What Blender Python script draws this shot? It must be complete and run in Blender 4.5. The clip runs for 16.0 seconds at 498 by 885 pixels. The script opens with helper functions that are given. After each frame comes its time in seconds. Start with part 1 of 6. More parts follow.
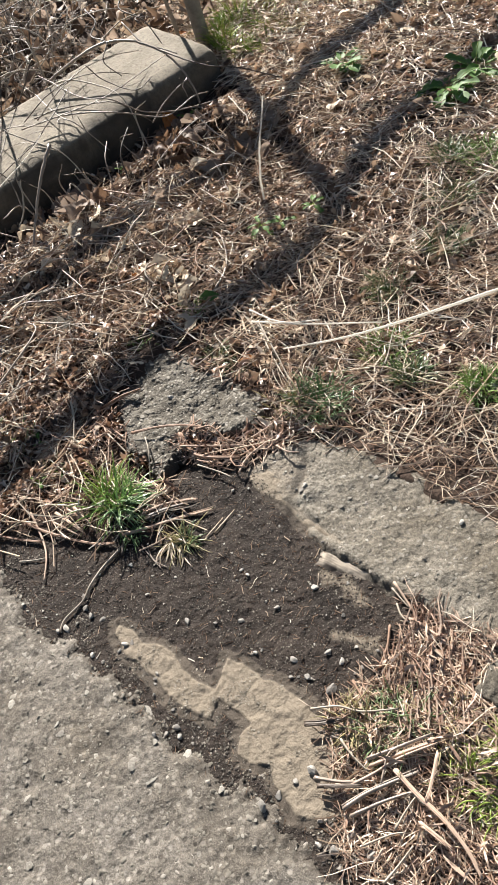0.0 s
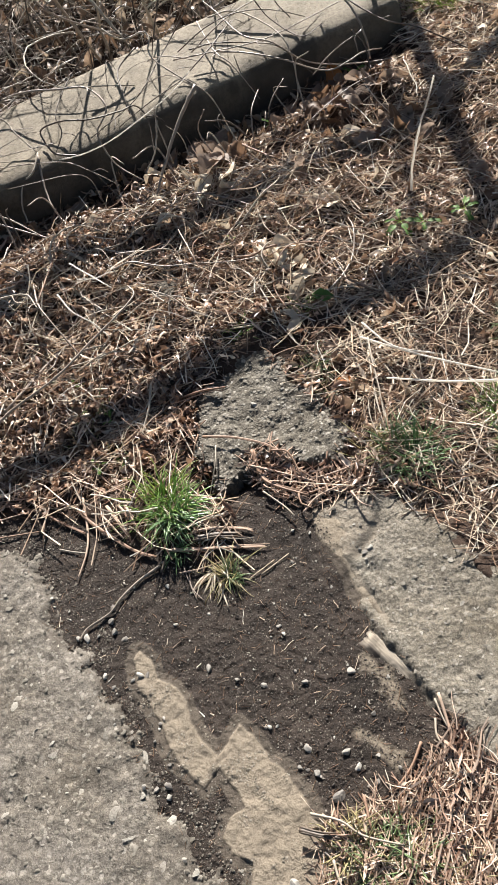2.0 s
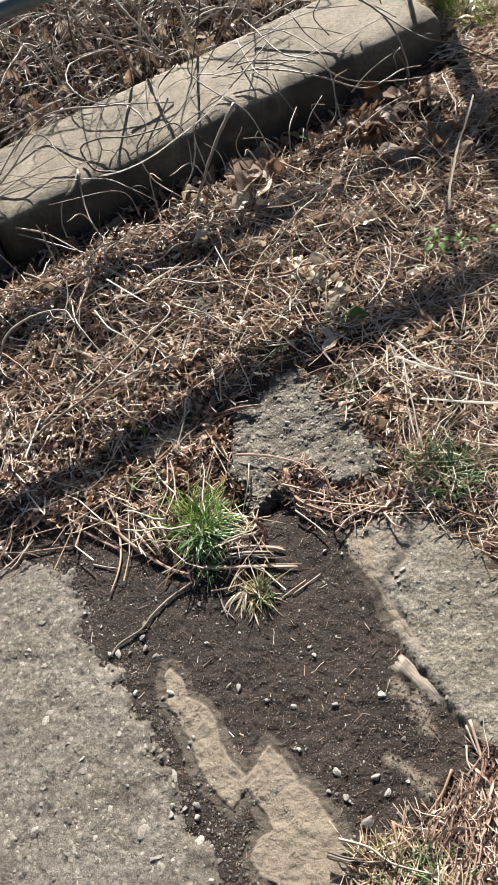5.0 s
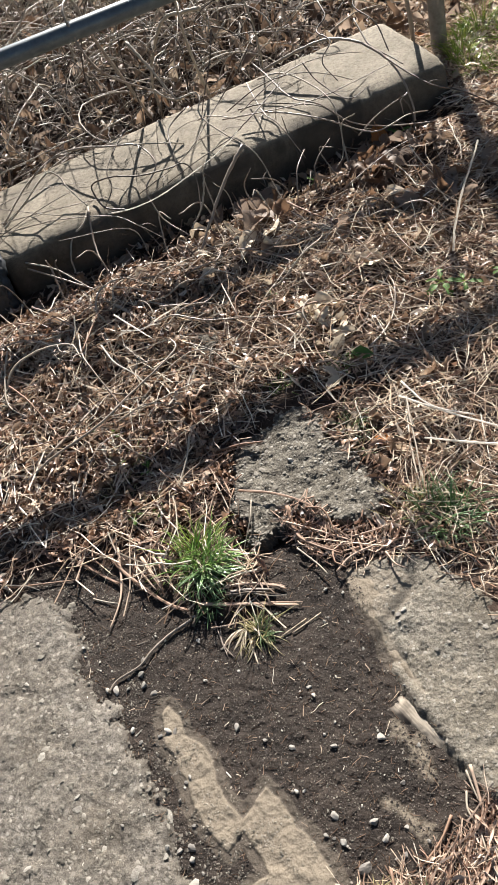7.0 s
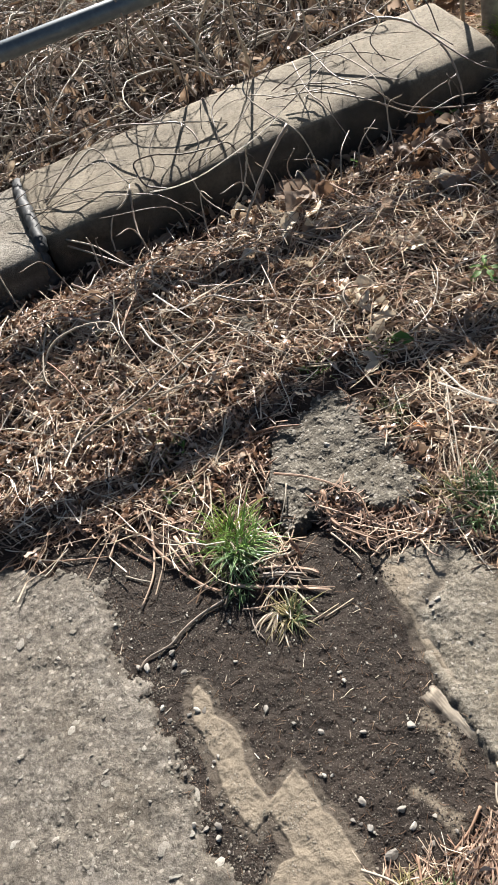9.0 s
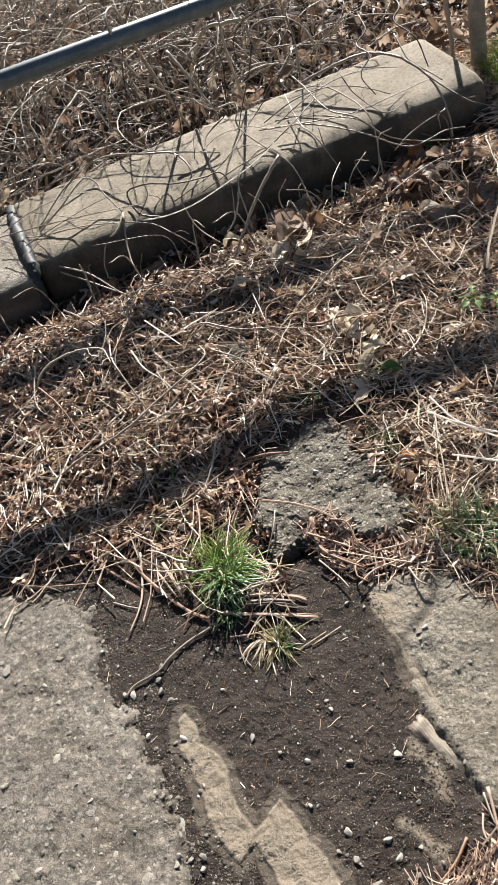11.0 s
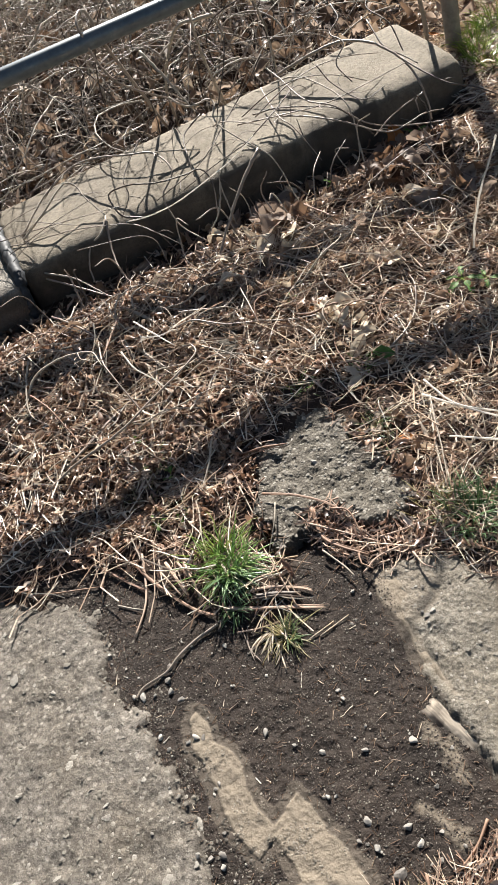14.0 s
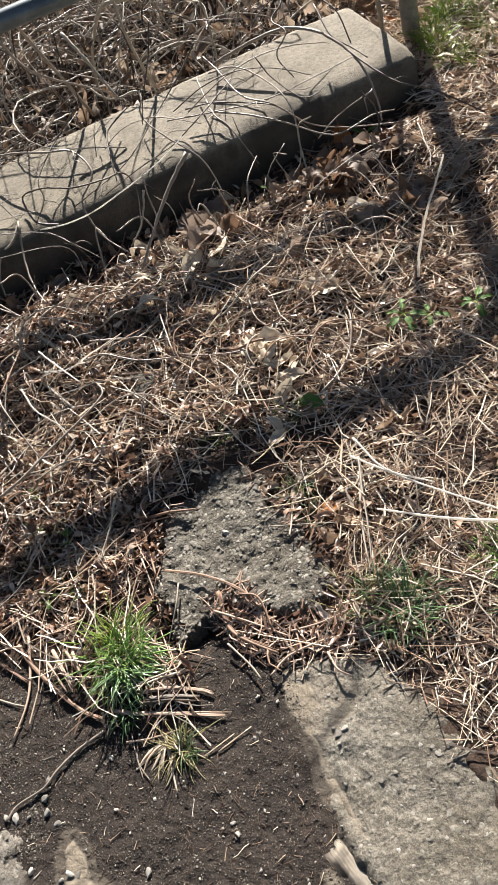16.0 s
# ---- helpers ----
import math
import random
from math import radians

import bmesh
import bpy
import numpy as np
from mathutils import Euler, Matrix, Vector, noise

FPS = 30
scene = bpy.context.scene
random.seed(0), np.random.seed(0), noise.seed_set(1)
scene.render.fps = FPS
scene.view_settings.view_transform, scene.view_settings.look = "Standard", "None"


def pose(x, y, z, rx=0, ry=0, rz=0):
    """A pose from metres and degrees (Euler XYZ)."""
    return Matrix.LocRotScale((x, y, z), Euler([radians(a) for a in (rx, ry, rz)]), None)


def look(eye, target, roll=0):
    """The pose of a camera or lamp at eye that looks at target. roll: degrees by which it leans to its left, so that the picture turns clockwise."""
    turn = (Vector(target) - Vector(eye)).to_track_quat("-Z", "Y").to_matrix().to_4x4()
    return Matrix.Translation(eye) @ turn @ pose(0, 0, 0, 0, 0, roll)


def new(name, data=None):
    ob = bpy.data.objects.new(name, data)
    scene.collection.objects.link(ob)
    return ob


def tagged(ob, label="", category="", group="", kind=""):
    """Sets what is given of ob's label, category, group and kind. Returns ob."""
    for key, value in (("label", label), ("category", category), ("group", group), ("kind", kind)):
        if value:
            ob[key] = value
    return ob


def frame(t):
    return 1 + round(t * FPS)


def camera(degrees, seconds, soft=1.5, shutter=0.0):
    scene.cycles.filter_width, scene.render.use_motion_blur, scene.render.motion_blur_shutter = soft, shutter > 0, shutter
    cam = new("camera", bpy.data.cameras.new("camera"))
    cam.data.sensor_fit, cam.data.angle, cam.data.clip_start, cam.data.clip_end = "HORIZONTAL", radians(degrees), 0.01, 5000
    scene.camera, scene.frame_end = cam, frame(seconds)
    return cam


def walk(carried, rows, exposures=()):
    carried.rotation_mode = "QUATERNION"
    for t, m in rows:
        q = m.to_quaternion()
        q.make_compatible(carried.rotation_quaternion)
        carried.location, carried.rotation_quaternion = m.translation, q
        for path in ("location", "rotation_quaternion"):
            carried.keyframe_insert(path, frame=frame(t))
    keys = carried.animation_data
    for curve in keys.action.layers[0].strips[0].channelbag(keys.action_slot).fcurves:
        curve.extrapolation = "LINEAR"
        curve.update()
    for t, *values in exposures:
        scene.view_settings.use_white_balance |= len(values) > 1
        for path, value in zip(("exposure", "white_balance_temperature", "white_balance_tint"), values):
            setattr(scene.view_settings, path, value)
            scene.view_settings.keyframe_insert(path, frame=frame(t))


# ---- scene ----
cam = camera(33.1, 16.0, soft=1.6)
PATH = [
    (0, (0.256, -0.419, 1.326), (0.219, 0.948, -0.134), -21.8),
    (0.5, (0.324, -0.274, 1.308), (0.242, 1.057, -0.183), -21.3),
    (1, (0.346, -0.157, 1.304), (0.182, 1.114, -0.231), -20.2),
    (1.5, (0.394, -0.161, 1.311), (0.113, 1.091, -0.223), -20.9),
    (2, (0.377, -0.16, 1.322), (0.028, 1.1, -0.191), -20.0),
    (2.5, (0.358, -0.143, 1.305), (-0.021, 1.084, -0.228), -19.4),
    (3, (0.376, -0.131, 1.306), (-0.009, 1.072, -0.245), -20.3),
    (3.5, (0.38, -0.129, 1.32), (-0.019, 1.091, -0.214), -20.6),
    (4, (0.374, -0.132, 1.326), (-0.041, 1.116, -0.181), -21.3),
    (4.2, (0.38, -0.14, 1.339), (-0.042, 1.12, -0.157), -21.9),
    (6.5, (0.373, -0.15, 1.333), (-0.048, 1.146, -0.131), -19.7),
    (7, (0.385, -0.147, 1.342), (-0.039, 1.19, -0.084), -19.8),
    (7.5, (0.397, -0.135, 1.31), (-0.032, 1.178, -0.136), -21.3),
    (8, (0.393, -0.139, 1.311), (-0.073, 1.136, -0.158), -22.6),
    (8.5, (0.379, -0.142, 1.318), (-0.116, 1.134, -0.141), -22.1),
    (9, (0.37, -0.145, 1.338), (-0.127, 1.157, -0.096), -20.4),
    (9.2, (0.365, -0.148, 1.347), (-0.129, 1.174, -0.071), -19.4),
    (11.5, (0.382, -0.147, 1.342), (-0.084, 1.215, -0.046), -19.1),
    (12, (0.383, -0.151, 1.341), (-0.073, 1.228, -0.033), -19.9),
    (12.5, (0.383, -0.152, 1.333), (-0.031, 1.227, -0.055), -20.9),
    (13, (0.397, -0.154, 1.32), (-0.011, 1.194, -0.099), -21.8),
    (13.5, (0.39, -0.148, 1.322), (-0.064, 1.195, -0.089), -22.2),
    (14, (0.38, -0.148, 1.321), (-0.093, 1.204, -0.076), -22.3),
    (14.5, (0.423, -0.167, 1.334), (-0.008, 1.251, -0.01), -21.5),
    (15, (0.469, -0.177, 1.32), (0.079, 1.259, -0.016), -21.1),
    (15.5, (0.492, -0.072, 1.282), (0.093, 1.288, -0.129), -21.3),
    (16, (0.484, 0.151, 1.272), (0.058, 1.434, -0.202), -20.9),
]
walk(cam, [(t, look(eye, target, roll)) for t, eye, target, roll in PATH])

# ---- light: low clear sun from beyond the kerb, blue sky ----
SUN = Vector((-0.129, 1.583, 1.0)).normalized()
world = bpy.data.worlds.new("sky")
scene.world = world
world.use_nodes = True
wn = world.node_tree.nodes
sky = wn.new("ShaderNodeTexSky")
sky.sky_type, sky.sun_disc = "NISHITA", False
sky.sun_elevation, sky.sun_rotation = math.asin(SUN.z), math.atan2(SUN.x, SUN.y)
world.node_tree.links.new(sky.outputs[0], wn["Background"].inputs[0])
wn["Background"].inputs[1].default_value = 0.031
sun = new("sun", bpy.data.lights.new("sun", "SUN"))
sun.data.energy, sun.data.angle, sun.data.color = 5.0, radians(0.53), (1.0, 0.955, 0.9)
sun.matrix_world = look(SUN * 20, (0, 0, 0))
scene.view_settings.exposure = 1.5


# ---- materials ----
def rgb(c):
    return (*c, 1.0)


def material(name, rough=0.8, metal=0.0, spec=0.4):
    m = bpy.data.materials.new(name)
    m.use_nodes = True
    b = m.node_tree.nodes["Principled BSDF"]
    b.inputs["Roughness"].default_value = rough
    b.inputs["Metallic"].default_value = metal
    b.inputs["Specular IOR Level"].default_value = spec
    return m, m.node_tree.nodes, m.node_tree.links, b


def ramp(nodes, links, source, stops):
    r = nodes.new("ShaderNodeValToRGB")
    e = r.color_ramp.elements
    e[0].position, e[0].color = stops[0][0], rgb(stops[0][1])
    e[1].position, e[1].color = stops[-1][0], rgb(stops[-1][1])
    for p, c in stops[1:-1]:
        k = e.new(p)
        k.color = rgb(c)
    links.new(source, r.inputs[0])
    return r.outputs[0]


def noise_tex(nodes, links, scale, detail=4.0, rough=0.6):
    n = nodes.new("ShaderNodeTexNoise")
    n.inputs["Scale"].default_value, n.inputs["Detail"].default_value, n.inputs["Roughness"].default_value = scale, detail, rough
    c = nodes.new("ShaderNodeTexCoord")
    links.new(c.outputs["Object"], n.inputs["Vector"])
    return n.outputs[0]


def mix(nodes, links, fac, a, b, mode="MIX"):
    n = nodes.new("ShaderNodeMix")
    n.data_type, n.blend_type = "RGBA", mode
    if isinstance(fac, float):
        n.inputs[0].default_value = fac
    else:
        links.new(fac, n.inputs[0])
    for k, v in ((6, a), (7, b)):
        if isinstance(v, tuple):
            n.inputs[k].default_value = rgb(v)
        else:
            links.new(v, n.inputs[k])
    return n.outputs[2]


def bump(nodes, links, bsdf, source, strength, distance):
    n = nodes.new("ShaderNodeBump")
    n.inputs["Strength"].default_value, n.inputs["Distance"].default_value = strength, distance
    links.new(source, n.inputs["Height"])
    old = bsdf.inputs["Normal"].links
    if old:
        links.new(old[0].from_socket, n.inputs["Normal"])
    links.new(n.outputs[0], bsdf.inputs["Normal"])


def strewn(name, stops, rough=0.6, spec=0.4, grain=60.0, amount=0.35, thin=0.0):
    """Loose pieces: each island takes its own colour off the ramp, with a fine mottle."""
    m, nd, lk, b = material(name, rough, 0, spec)
    g = nd.new("ShaderNodeNewGeometry")
    c = ramp(nd, lk, g.outputs["Random Per Island"], stops)
    mott = ramp(nd, lk, noise_tex(nd, lk, grain), [(0.3, (0.45, 0.42, 0.4)), (0.7, (1.0, 1.0, 1.0))])
    lk.new(mix(nd, lk, amount, c, mott, "MULTIPLY"), b.inputs["Base Color"])
    bump(nd, lk, b, noise_tex(nd, lk, grain * 6), 0.35, 0.0008)
    if thin:
        b.inputs["Transmission Weight"].default_value = 0.0
        t = nd.new("ShaderNodeBsdfTranslucent")
        lk.new(c, t.inputs[0])
        a = nd.new("ShaderNodeMixShader")
        a.inputs[0].default_value = thin
        lk.new(b.outputs[0], a.inputs[1])
        lk.new(t.outputs[0], a.inputs[2])
        lk.new(a.outputs[0], nd["Material Output"].inputs[0])
    return m


def mineral(name, dark, mid, pale, chip=150.0, rough=0.85, coarse=0.6, relief=0.6, stain=(0.5, 0.46, 0.4)):
    """Worn asphalt or concrete: fine sand, chips of paler stone, broad stains."""
    m, nd, lk, b = material(name, rough, 0, 0.35)
    fine = noise_tex(nd, lk, 420.0, 5.0, 0.7)
    broad = noise_tex(nd, lk, 5.0, 5.0, 0.65)
    c = ramp(nd, lk, fine, [(0.3, dark), (0.52, mid), (0.75, pale)])
    v = nd.new("ShaderNodeTexVoronoi")
    v.inputs["Scale"].default_value = chip
    co = nd.new("ShaderNodeTexCoord")
    lk.new(co.outputs["Object"], v.inputs["Vector"])
    inside = ramp(nd, lk, v.outputs["Distance"], [(0.28, (1, 1, 1)), (0.42, (0, 0, 0))])
    tone = ramp(nd, lk, v.outputs["Color"], [(0.25, dark), (0.5, mid), (0.78, pale)])
    part_ = nd.new("ShaderNodeMath")
    part_.operation = "MULTIPLY"
    part_.inputs[1].default_value = coarse
    lk.new(inside, part_.inputs[0])
    c = mix(nd, lk, part_.outputs[0], c, tone)
    grit = noise_tex(nd, lk, 95.0, 4.0, 0.65)
    c = mix(nd, lk, 0.8, c, ramp(nd, lk, grit, [(0.3, (0.5, 0.48, 0.45)), (0.5, (1.0, 1.0, 1.0)), (0.72, (1.3, 1.27, 1.22))]), "MULTIPLY")
    st = ramp(nd, lk, broad, [(0.35, stain), (0.6, (1.0, 1.0, 1.0))])
    c = mix(nd, lk, 0.75, c, st, "MULTIPLY")
    at = nd.new("ShaderNodeAttribute")
    at.attribute_name = "dust"
    sandc = ramp(nd, lk, fine, [(0.3, (0.171, 0.142, 0.106)), (0.7, (0.296, 0.252, 0.194))])
    c = mix(nd, lk, at.outputs["Fac"], c, sandc)
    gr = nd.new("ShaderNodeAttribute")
    gr.attribute_name = "grime_and_shade"
    # dark tone: soil on slab rims, stains and painted-in shade on the kerb faces
    earth_and_shade = ramp(nd, lk, broad, [(0.35, (0.035, 0.028, 0.021)), (0.65, (0.09, 0.074, 0.057))])
    c = mix(nd, lk, gr.outputs["Fac"], c, earth_and_shade)
    lk.new(c, b.inputs["Base Color"])
    bump(nd, lk, b, grit, relief * 0.6, 0.004)
    bump(nd, lk, b, fine, relief, 0.003)
    bump(nd, lk, b, v.outputs["Distance"], relief * 0.6, 0.003)
    return m


ASPHALT = mineral("worn_asphalt", (0.087, 0.076, 0.0624), (0.185, 0.163, 0.136), (0.343, 0.311, 0.267), 85.0, coarse=0.9, relief=0.9)
SLAB = mineral("old_concrete_slab", (0.102, 0.09, 0.0715), (0.215, 0.19, 0.151), (0.36, 0.329, 0.273), 115.0, coarse=0.6, relief=1.0)
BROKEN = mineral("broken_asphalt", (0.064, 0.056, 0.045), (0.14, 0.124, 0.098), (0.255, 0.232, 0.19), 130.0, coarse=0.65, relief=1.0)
KERB = mineral("weathered_concrete", (0.1886, 0.1582, 0.1159), (0.2622, 0.2254, 0.1693), (0.3312, 0.2898, 0.2236), 260.0, coarse=0.25, relief=0.7, stain=(0.509, 0.481, 0.426))
KERB_ROUGH = mineral("rough_concrete", (0.1721, 0.1553, 0.1293), (0.3097, 0.2837, 0.2409), (0.4306, 0.4046, 0.3525), 160.0, coarse=0.6, relief=1.0)

# soil: dark damp earth, dry pale sand where the sheet says so, brown duff under the litter
SOIL, nd, lk, b = material("soil", 0.9, 0, 0.25)
fine = noise_tex(nd, lk, 350.0, 6.0, 0.75)
mid_n = noise_tex(nd, lk, 45.0, 5.0, 0.6)
earth = ramp(nd, lk, fine, [(0.3, (0.0118, 0.0089, 0.007)), (0.55, (0.037, 0.0288, 0.0233)), (0.68, (0.08, 0.064, 0.0525)), (0.76, (0.2, 0.167, 0.14))])
sandc = ramp(nd, lk, fine, [(0.3, (0.172, 0.14, 0.102)), (0.7, (0.282, 0.236, 0.178))])
mellow = noise_tex(nd, lk, 9.0, 4.0, 0.6)
earth = mix(nd, lk, 0.8, earth, ramp(nd, lk, mellow, [(0.35, (0.6, 0.58, 0.56)), (0.65, (1.5, 1.44, 1.38))]), "MULTIPLY")
duff = ramp(nd, lk, fine, [(0.3, (0.02, 0.013, 0.009)), (0.6, (0.07, 0.045, 0.031)), (0.8, (0.18, 0.12, 0.085))])
a1, a2 = nd.new("ShaderNodeAttribute"), nd.new("ShaderNodeAttribute")
a1.attribute_name, a2.attribute_name = "dust", "duff"
c = mix(nd, lk, a2.outputs["Fac"], earth, duff)
a3 = nd.new("ShaderNodeAttribute")
a3.attribute_name = "damp"
dampc = ramp(nd, lk, fine, [(0.3, (0.062, 0.05, 0.038)), (0.7, (0.128, 0.105, 0.082))])
c = mix(nd, lk, a3.outputs["Fac"], c, dampc)
c = mix(nd, lk, a1.outputs["Fac"], c, sandc)
lk.new(c, b.inputs["Base Color"])
bump(nd, lk, b, mid_n, 0.8, 0.008)
bump(nd, lk, b, fine, 0.7, 0.003)

STRAW = strewn("dry_straw", [(0.0, (0.1, 0.058, 0.036)), (0.25, (0.34, 0.22, 0.14)), (0.55, (0.71, 0.56, 0.415)), (0.85, (0.89, 0.8, 0.655)), (1.0, (0.93, 0.88, 0.79))], 0.28, 0.95, thin=0.2)
PALE_STRAW = strewn("pale_straw", [(0.0, (0.45, 0.315, 0.215)), (0.4, (0.75, 0.61, 0.46)), (1.0, (0.92, 0.85, 0.74))], 0.35, 0.7, thin=0.35)
NEEDLE = strewn("brown_duff_pieces", [(0.0, (0.022, 0.011, 0.007)), (0.4, (0.105, 0.055, 0.035)), (0.75, (0.32, 0.19, 0.125)), (1.0, (0.66, 0.5, 0.38))], 0.36, 0.7)
RED_STRAW = strewn("reddish_straw", [(0.0, (0.24, 0.145, 0.1)), (0.5, (0.46, 0.325, 0.24)), (1.0, (0.68, 0.53, 0.41))], 0.6, 0.3)
LEAF = strewn("dead_leaves", [(0.0, (0.0985, 0.06, 0.0403)), (0.35, (0.236, 0.15, 0.0954)), (0.7, (0.394, 0.28, 0.191)), (1.0, (0.571, 0.46, 0.339))], 0.5, 0.4, 40.0, 0.35, 0.25)
PALE_LEAF = strewn("pale_dead_leaves", [(0.0, (0.52, 0.41, 0.29)), (1.0, (0.74, 0.64, 0.49))], 0.65, 0.3, 40.0, 0.3, 0.2)
BROWN_LEAF = strewn("brown_crumpled_leaves", [(0.0, (0.06, 0.034, 0.021)), (0.6, (0.2, 0.12, 0.072)), (1.0, (0.36, 0.25, 0.165))], 0.55, 0.35, 40.0, 0.45, 0.4)
GREY_LEAF = strewn("grey_brown_leaves", [(0.0, (0.15, 0.11, 0.085)), (1.0, (0.43, 0.335, 0.26))], 0.6, 0.3, 40.0, 0.4, 0.4)
ORANGE_LEAF = strewn("orange_leaf", [(0.0, (0.34, 0.13, 0.035)), (1.0, (0.42, 0.17, 0.05))], 0.6, 0.3, 40.0, 0.3, 0.25)
WHITE_STALK = strewn("white_stalk", [(0.0, (0.8, 0.76, 0.69)), (1.0, (0.88, 0.85, 0.79))], 0.35, 0.6, 90.0, 0.15, 0.55)
SAND_GRIT = strewn("sand_grit", [(0.0, (0.14, 0.118, 0.09)), (0.5, (0.23, 0.197, 0.153)), (1.0, (0.34, 0.3, 0.24))], 0.85, 0.3, 200.0, 0.4)
DARK_VINE = strewn("dark_vine_bark", [(0.0, (0.0509, 0.037, 0.0278)), (1.0, (0.139, 0.106, 0.0786))], 0.5, 0.4, 90.0, 0.4)
FLAKE = strewn("leaf_flakes", [(0.0, (0.09, 0.047, 0.032)), (0.35, (0.27, 0.16, 0.105)), (0.7, (0.58, 0.42, 0.31)), (1.0, (0.86, 0.76, 0.63))], 0.32, 0.8, 50.0, 0.25, 0.4)
VINE = strewn("grey_vine_bark", [(0.0, (0.15, 0.115, 0.088)), (0.5, (0.27, 0.215, 0.168)), (1.0, (0.44, 0.365, 0.29))], 0.45, 0.5, 90.0, 0.4)
PALE_VINE = strewn("bleached_vine", [(0.0, (0.315, 0.264, 0.199)), (1.0, (0.463, 0.402, 0.319))], 0.6, 0.4, 90.0, 0.5)
TWIG = strewn("brown_twig", [(0.0, (0.20, 0.115, 0.075)), (1.0, (0.38, 0.245, 0.165))], 0.6, 0.35, 90.0, 0.5)
GRASS = strewn("green_grass", [(0.0, (0.11, 0.22, 0.05)), (0.4, (0.25, 0.41, 0.1)), (0.8, (0.34, 0.49, 0.17)), (1.0, (0.46, 0.5, 0.2))], 0.3, 0.5, 30.0, 0.2, 0.35)
SEDGE = strewn("dull_green_grass", [(0.0, (0.09, 0.15, 0.06)), (0.6, (0.21, 0.29, 0.13)), (1.0, (0.5, 0.44, 0.26))], 0.35, 0.5, 30.0, 0.25, 0.3)
GLOSSY = strewn("glossy_grass", [(0.0, (0.16, 0.29, 0.12)), (0.6, (0.32, 0.46, 0.24)), (1.0, (0.5, 0.6, 0.4))], 0.22, 0.8, 30.0, 0.2, 0.35)
GREEN_SEDGE = strewn("blue_green_grass", [(0.0, (0.07, 0.14, 0.06)), (0.6, (0.17, 0.28, 0.12)), (1.0, (0.36, 0.42, 0.22))], 0.35, 0.5, 30.0, 0.25, 0.3)
MULCH = strewn("leaf_mulch", [(0.0, (0.026, 0.0135, 0.009)), (0.35, (0.12, 0.063, 0.036)), (0.7, (0.38, 0.235, 0.155)), (0.9, (0.66, 0.48, 0.355)), (1.0, (0.86, 0.73, 0.59))], 0.42, 0.6, 60.0, 0.4, 0.3)
FRESH = strewn("fresh_grass", [(0.0, (0.14, 0.24, 0.04)), (0.6, (0.32, 0.42, 0.09)), (1.0, (0.52, 0.52, 0.2))], 0.35, 0.5, 30.0, 0.2, 0.4)
YELLOW = strewn("yellowed_grass", [(0.0, (0.17, 0.2, 0.06)), (0.4, (0.36, 0.32, 0.14)), (1.0, (0.62, 0.52, 0.32))], 0.45, 0.4, 30.0, 0.2, 0.25)
WEED = strewn("weed_leaf", [(0.0, (0.055, 0.13, 0.03)), (1.0, (0.13, 0.24, 0.055))], 0.6, 0.3, 60.0, 0.35, 0.3)
CHIPS = strewn("stone_chips", [(0.0, (0.1, 0.088, 0.07)), (0.6, (0.2, 0.179, 0.143)), (0.9, (0.265, 0.24, 0.196)), (1.0, (0.36, 0.33, 0.278))], 0.75, 0.35, 200.0, 0.4)
DARK_CHIPS = strewn("dark_grit", [(0.0, (0.02, 0.015, 0.012)), (0.6, (0.06, 0.047, 0.038)), (0.9, (0.14, 0.115, 0.094)), (1.0, (0.34, 0.3, 0.25))], 0.75, 0.35, 200.0, 0.4)
EDGE_CHIPS = strewn("edge_chips", [(0.0, (0.05, 0.042, 0.034)), (0.5, (0.1, 0.087, 0.07)), (0.88, (0.18, 0.158, 0.128)), (1.0, (0.36, 0.33, 0.28))], 0.8, 0.3, 200.0, 0.4)
CLOD = strewn("soil_clod", [(0.0, (0.014, 0.0105, 0.0085)), (1.0, (0.05, 0.039, 0.031))], 0.9, 0.2, 250.0, 0.5)
PEBBLE, nd, lk, b = material("pebble", 0.65, 0, 0.4)
oi = nd.new("ShaderNodeObjectInfo")
c = ramp(nd, lk, oi.outputs["Random"], [(0.0, (0.17, 0.152, 0.132)), (0.5, (0.3, 0.278, 0.243)), (1.0, (0.5, 0.465, 0.405))])
c = mix(nd, lk, 0.4, c, ramp(nd, lk, noise_tex(nd, lk, 150.0), [(0.3, (0.5, 0.48, 0.45)), (0.7, (1, 1, 1))]), "MULTIPLY")
lk.new(c, b.inputs["Base Color"])
bump(nd, lk, b, noise_tex(nd, lk, 300.0), 0.3, 0.002)
PIPE, nd, lk, b = material("grey_blue_paint", 0.38, 0.35, 0.5)
c = ramp(nd, lk, noise_tex(nd, lk, 30.0, 6.0, 0.7), [(0.35, (0.085, 0.105, 0.118)), (0.6, (0.125, 0.15, 0.163)), (0.8, (0.2, 0.22, 0.225))])
lk.new(c, b.inputs["Base Color"])
bump(nd, lk, b, noise_tex(nd, lk, 160.0), 0.15, 0.001)
POST, nd, lk, b = material("grey_post_paint", 0.55, 0.1, 0.4)
c = ramp(nd, lk, noise_tex(nd, lk, 25.0, 6.0, 0.7), [(0.35, (0.14, 0.125, 0.106)), (0.6, (0.235, 0.213, 0.185)), (0.75, (0.33, 0.305, 0.27))])
lk.new(c, b.inputs["Base Color"])
bump(nd, lk, b, noise_tex(nd, lk, 120.0), 0.3, 0.002)
RUBBER, nd, lk, b = material("black_joint_strip", 0.62, 0, 0.35)
c = ramp(nd, lk, noise_tex(nd, lk, 40.0), [(0.35, (0.012, 0.013, 0.014)), (0.7, (0.055, 0.06, 0.065))])
lk.new(c, b.inputs["Base Color"])
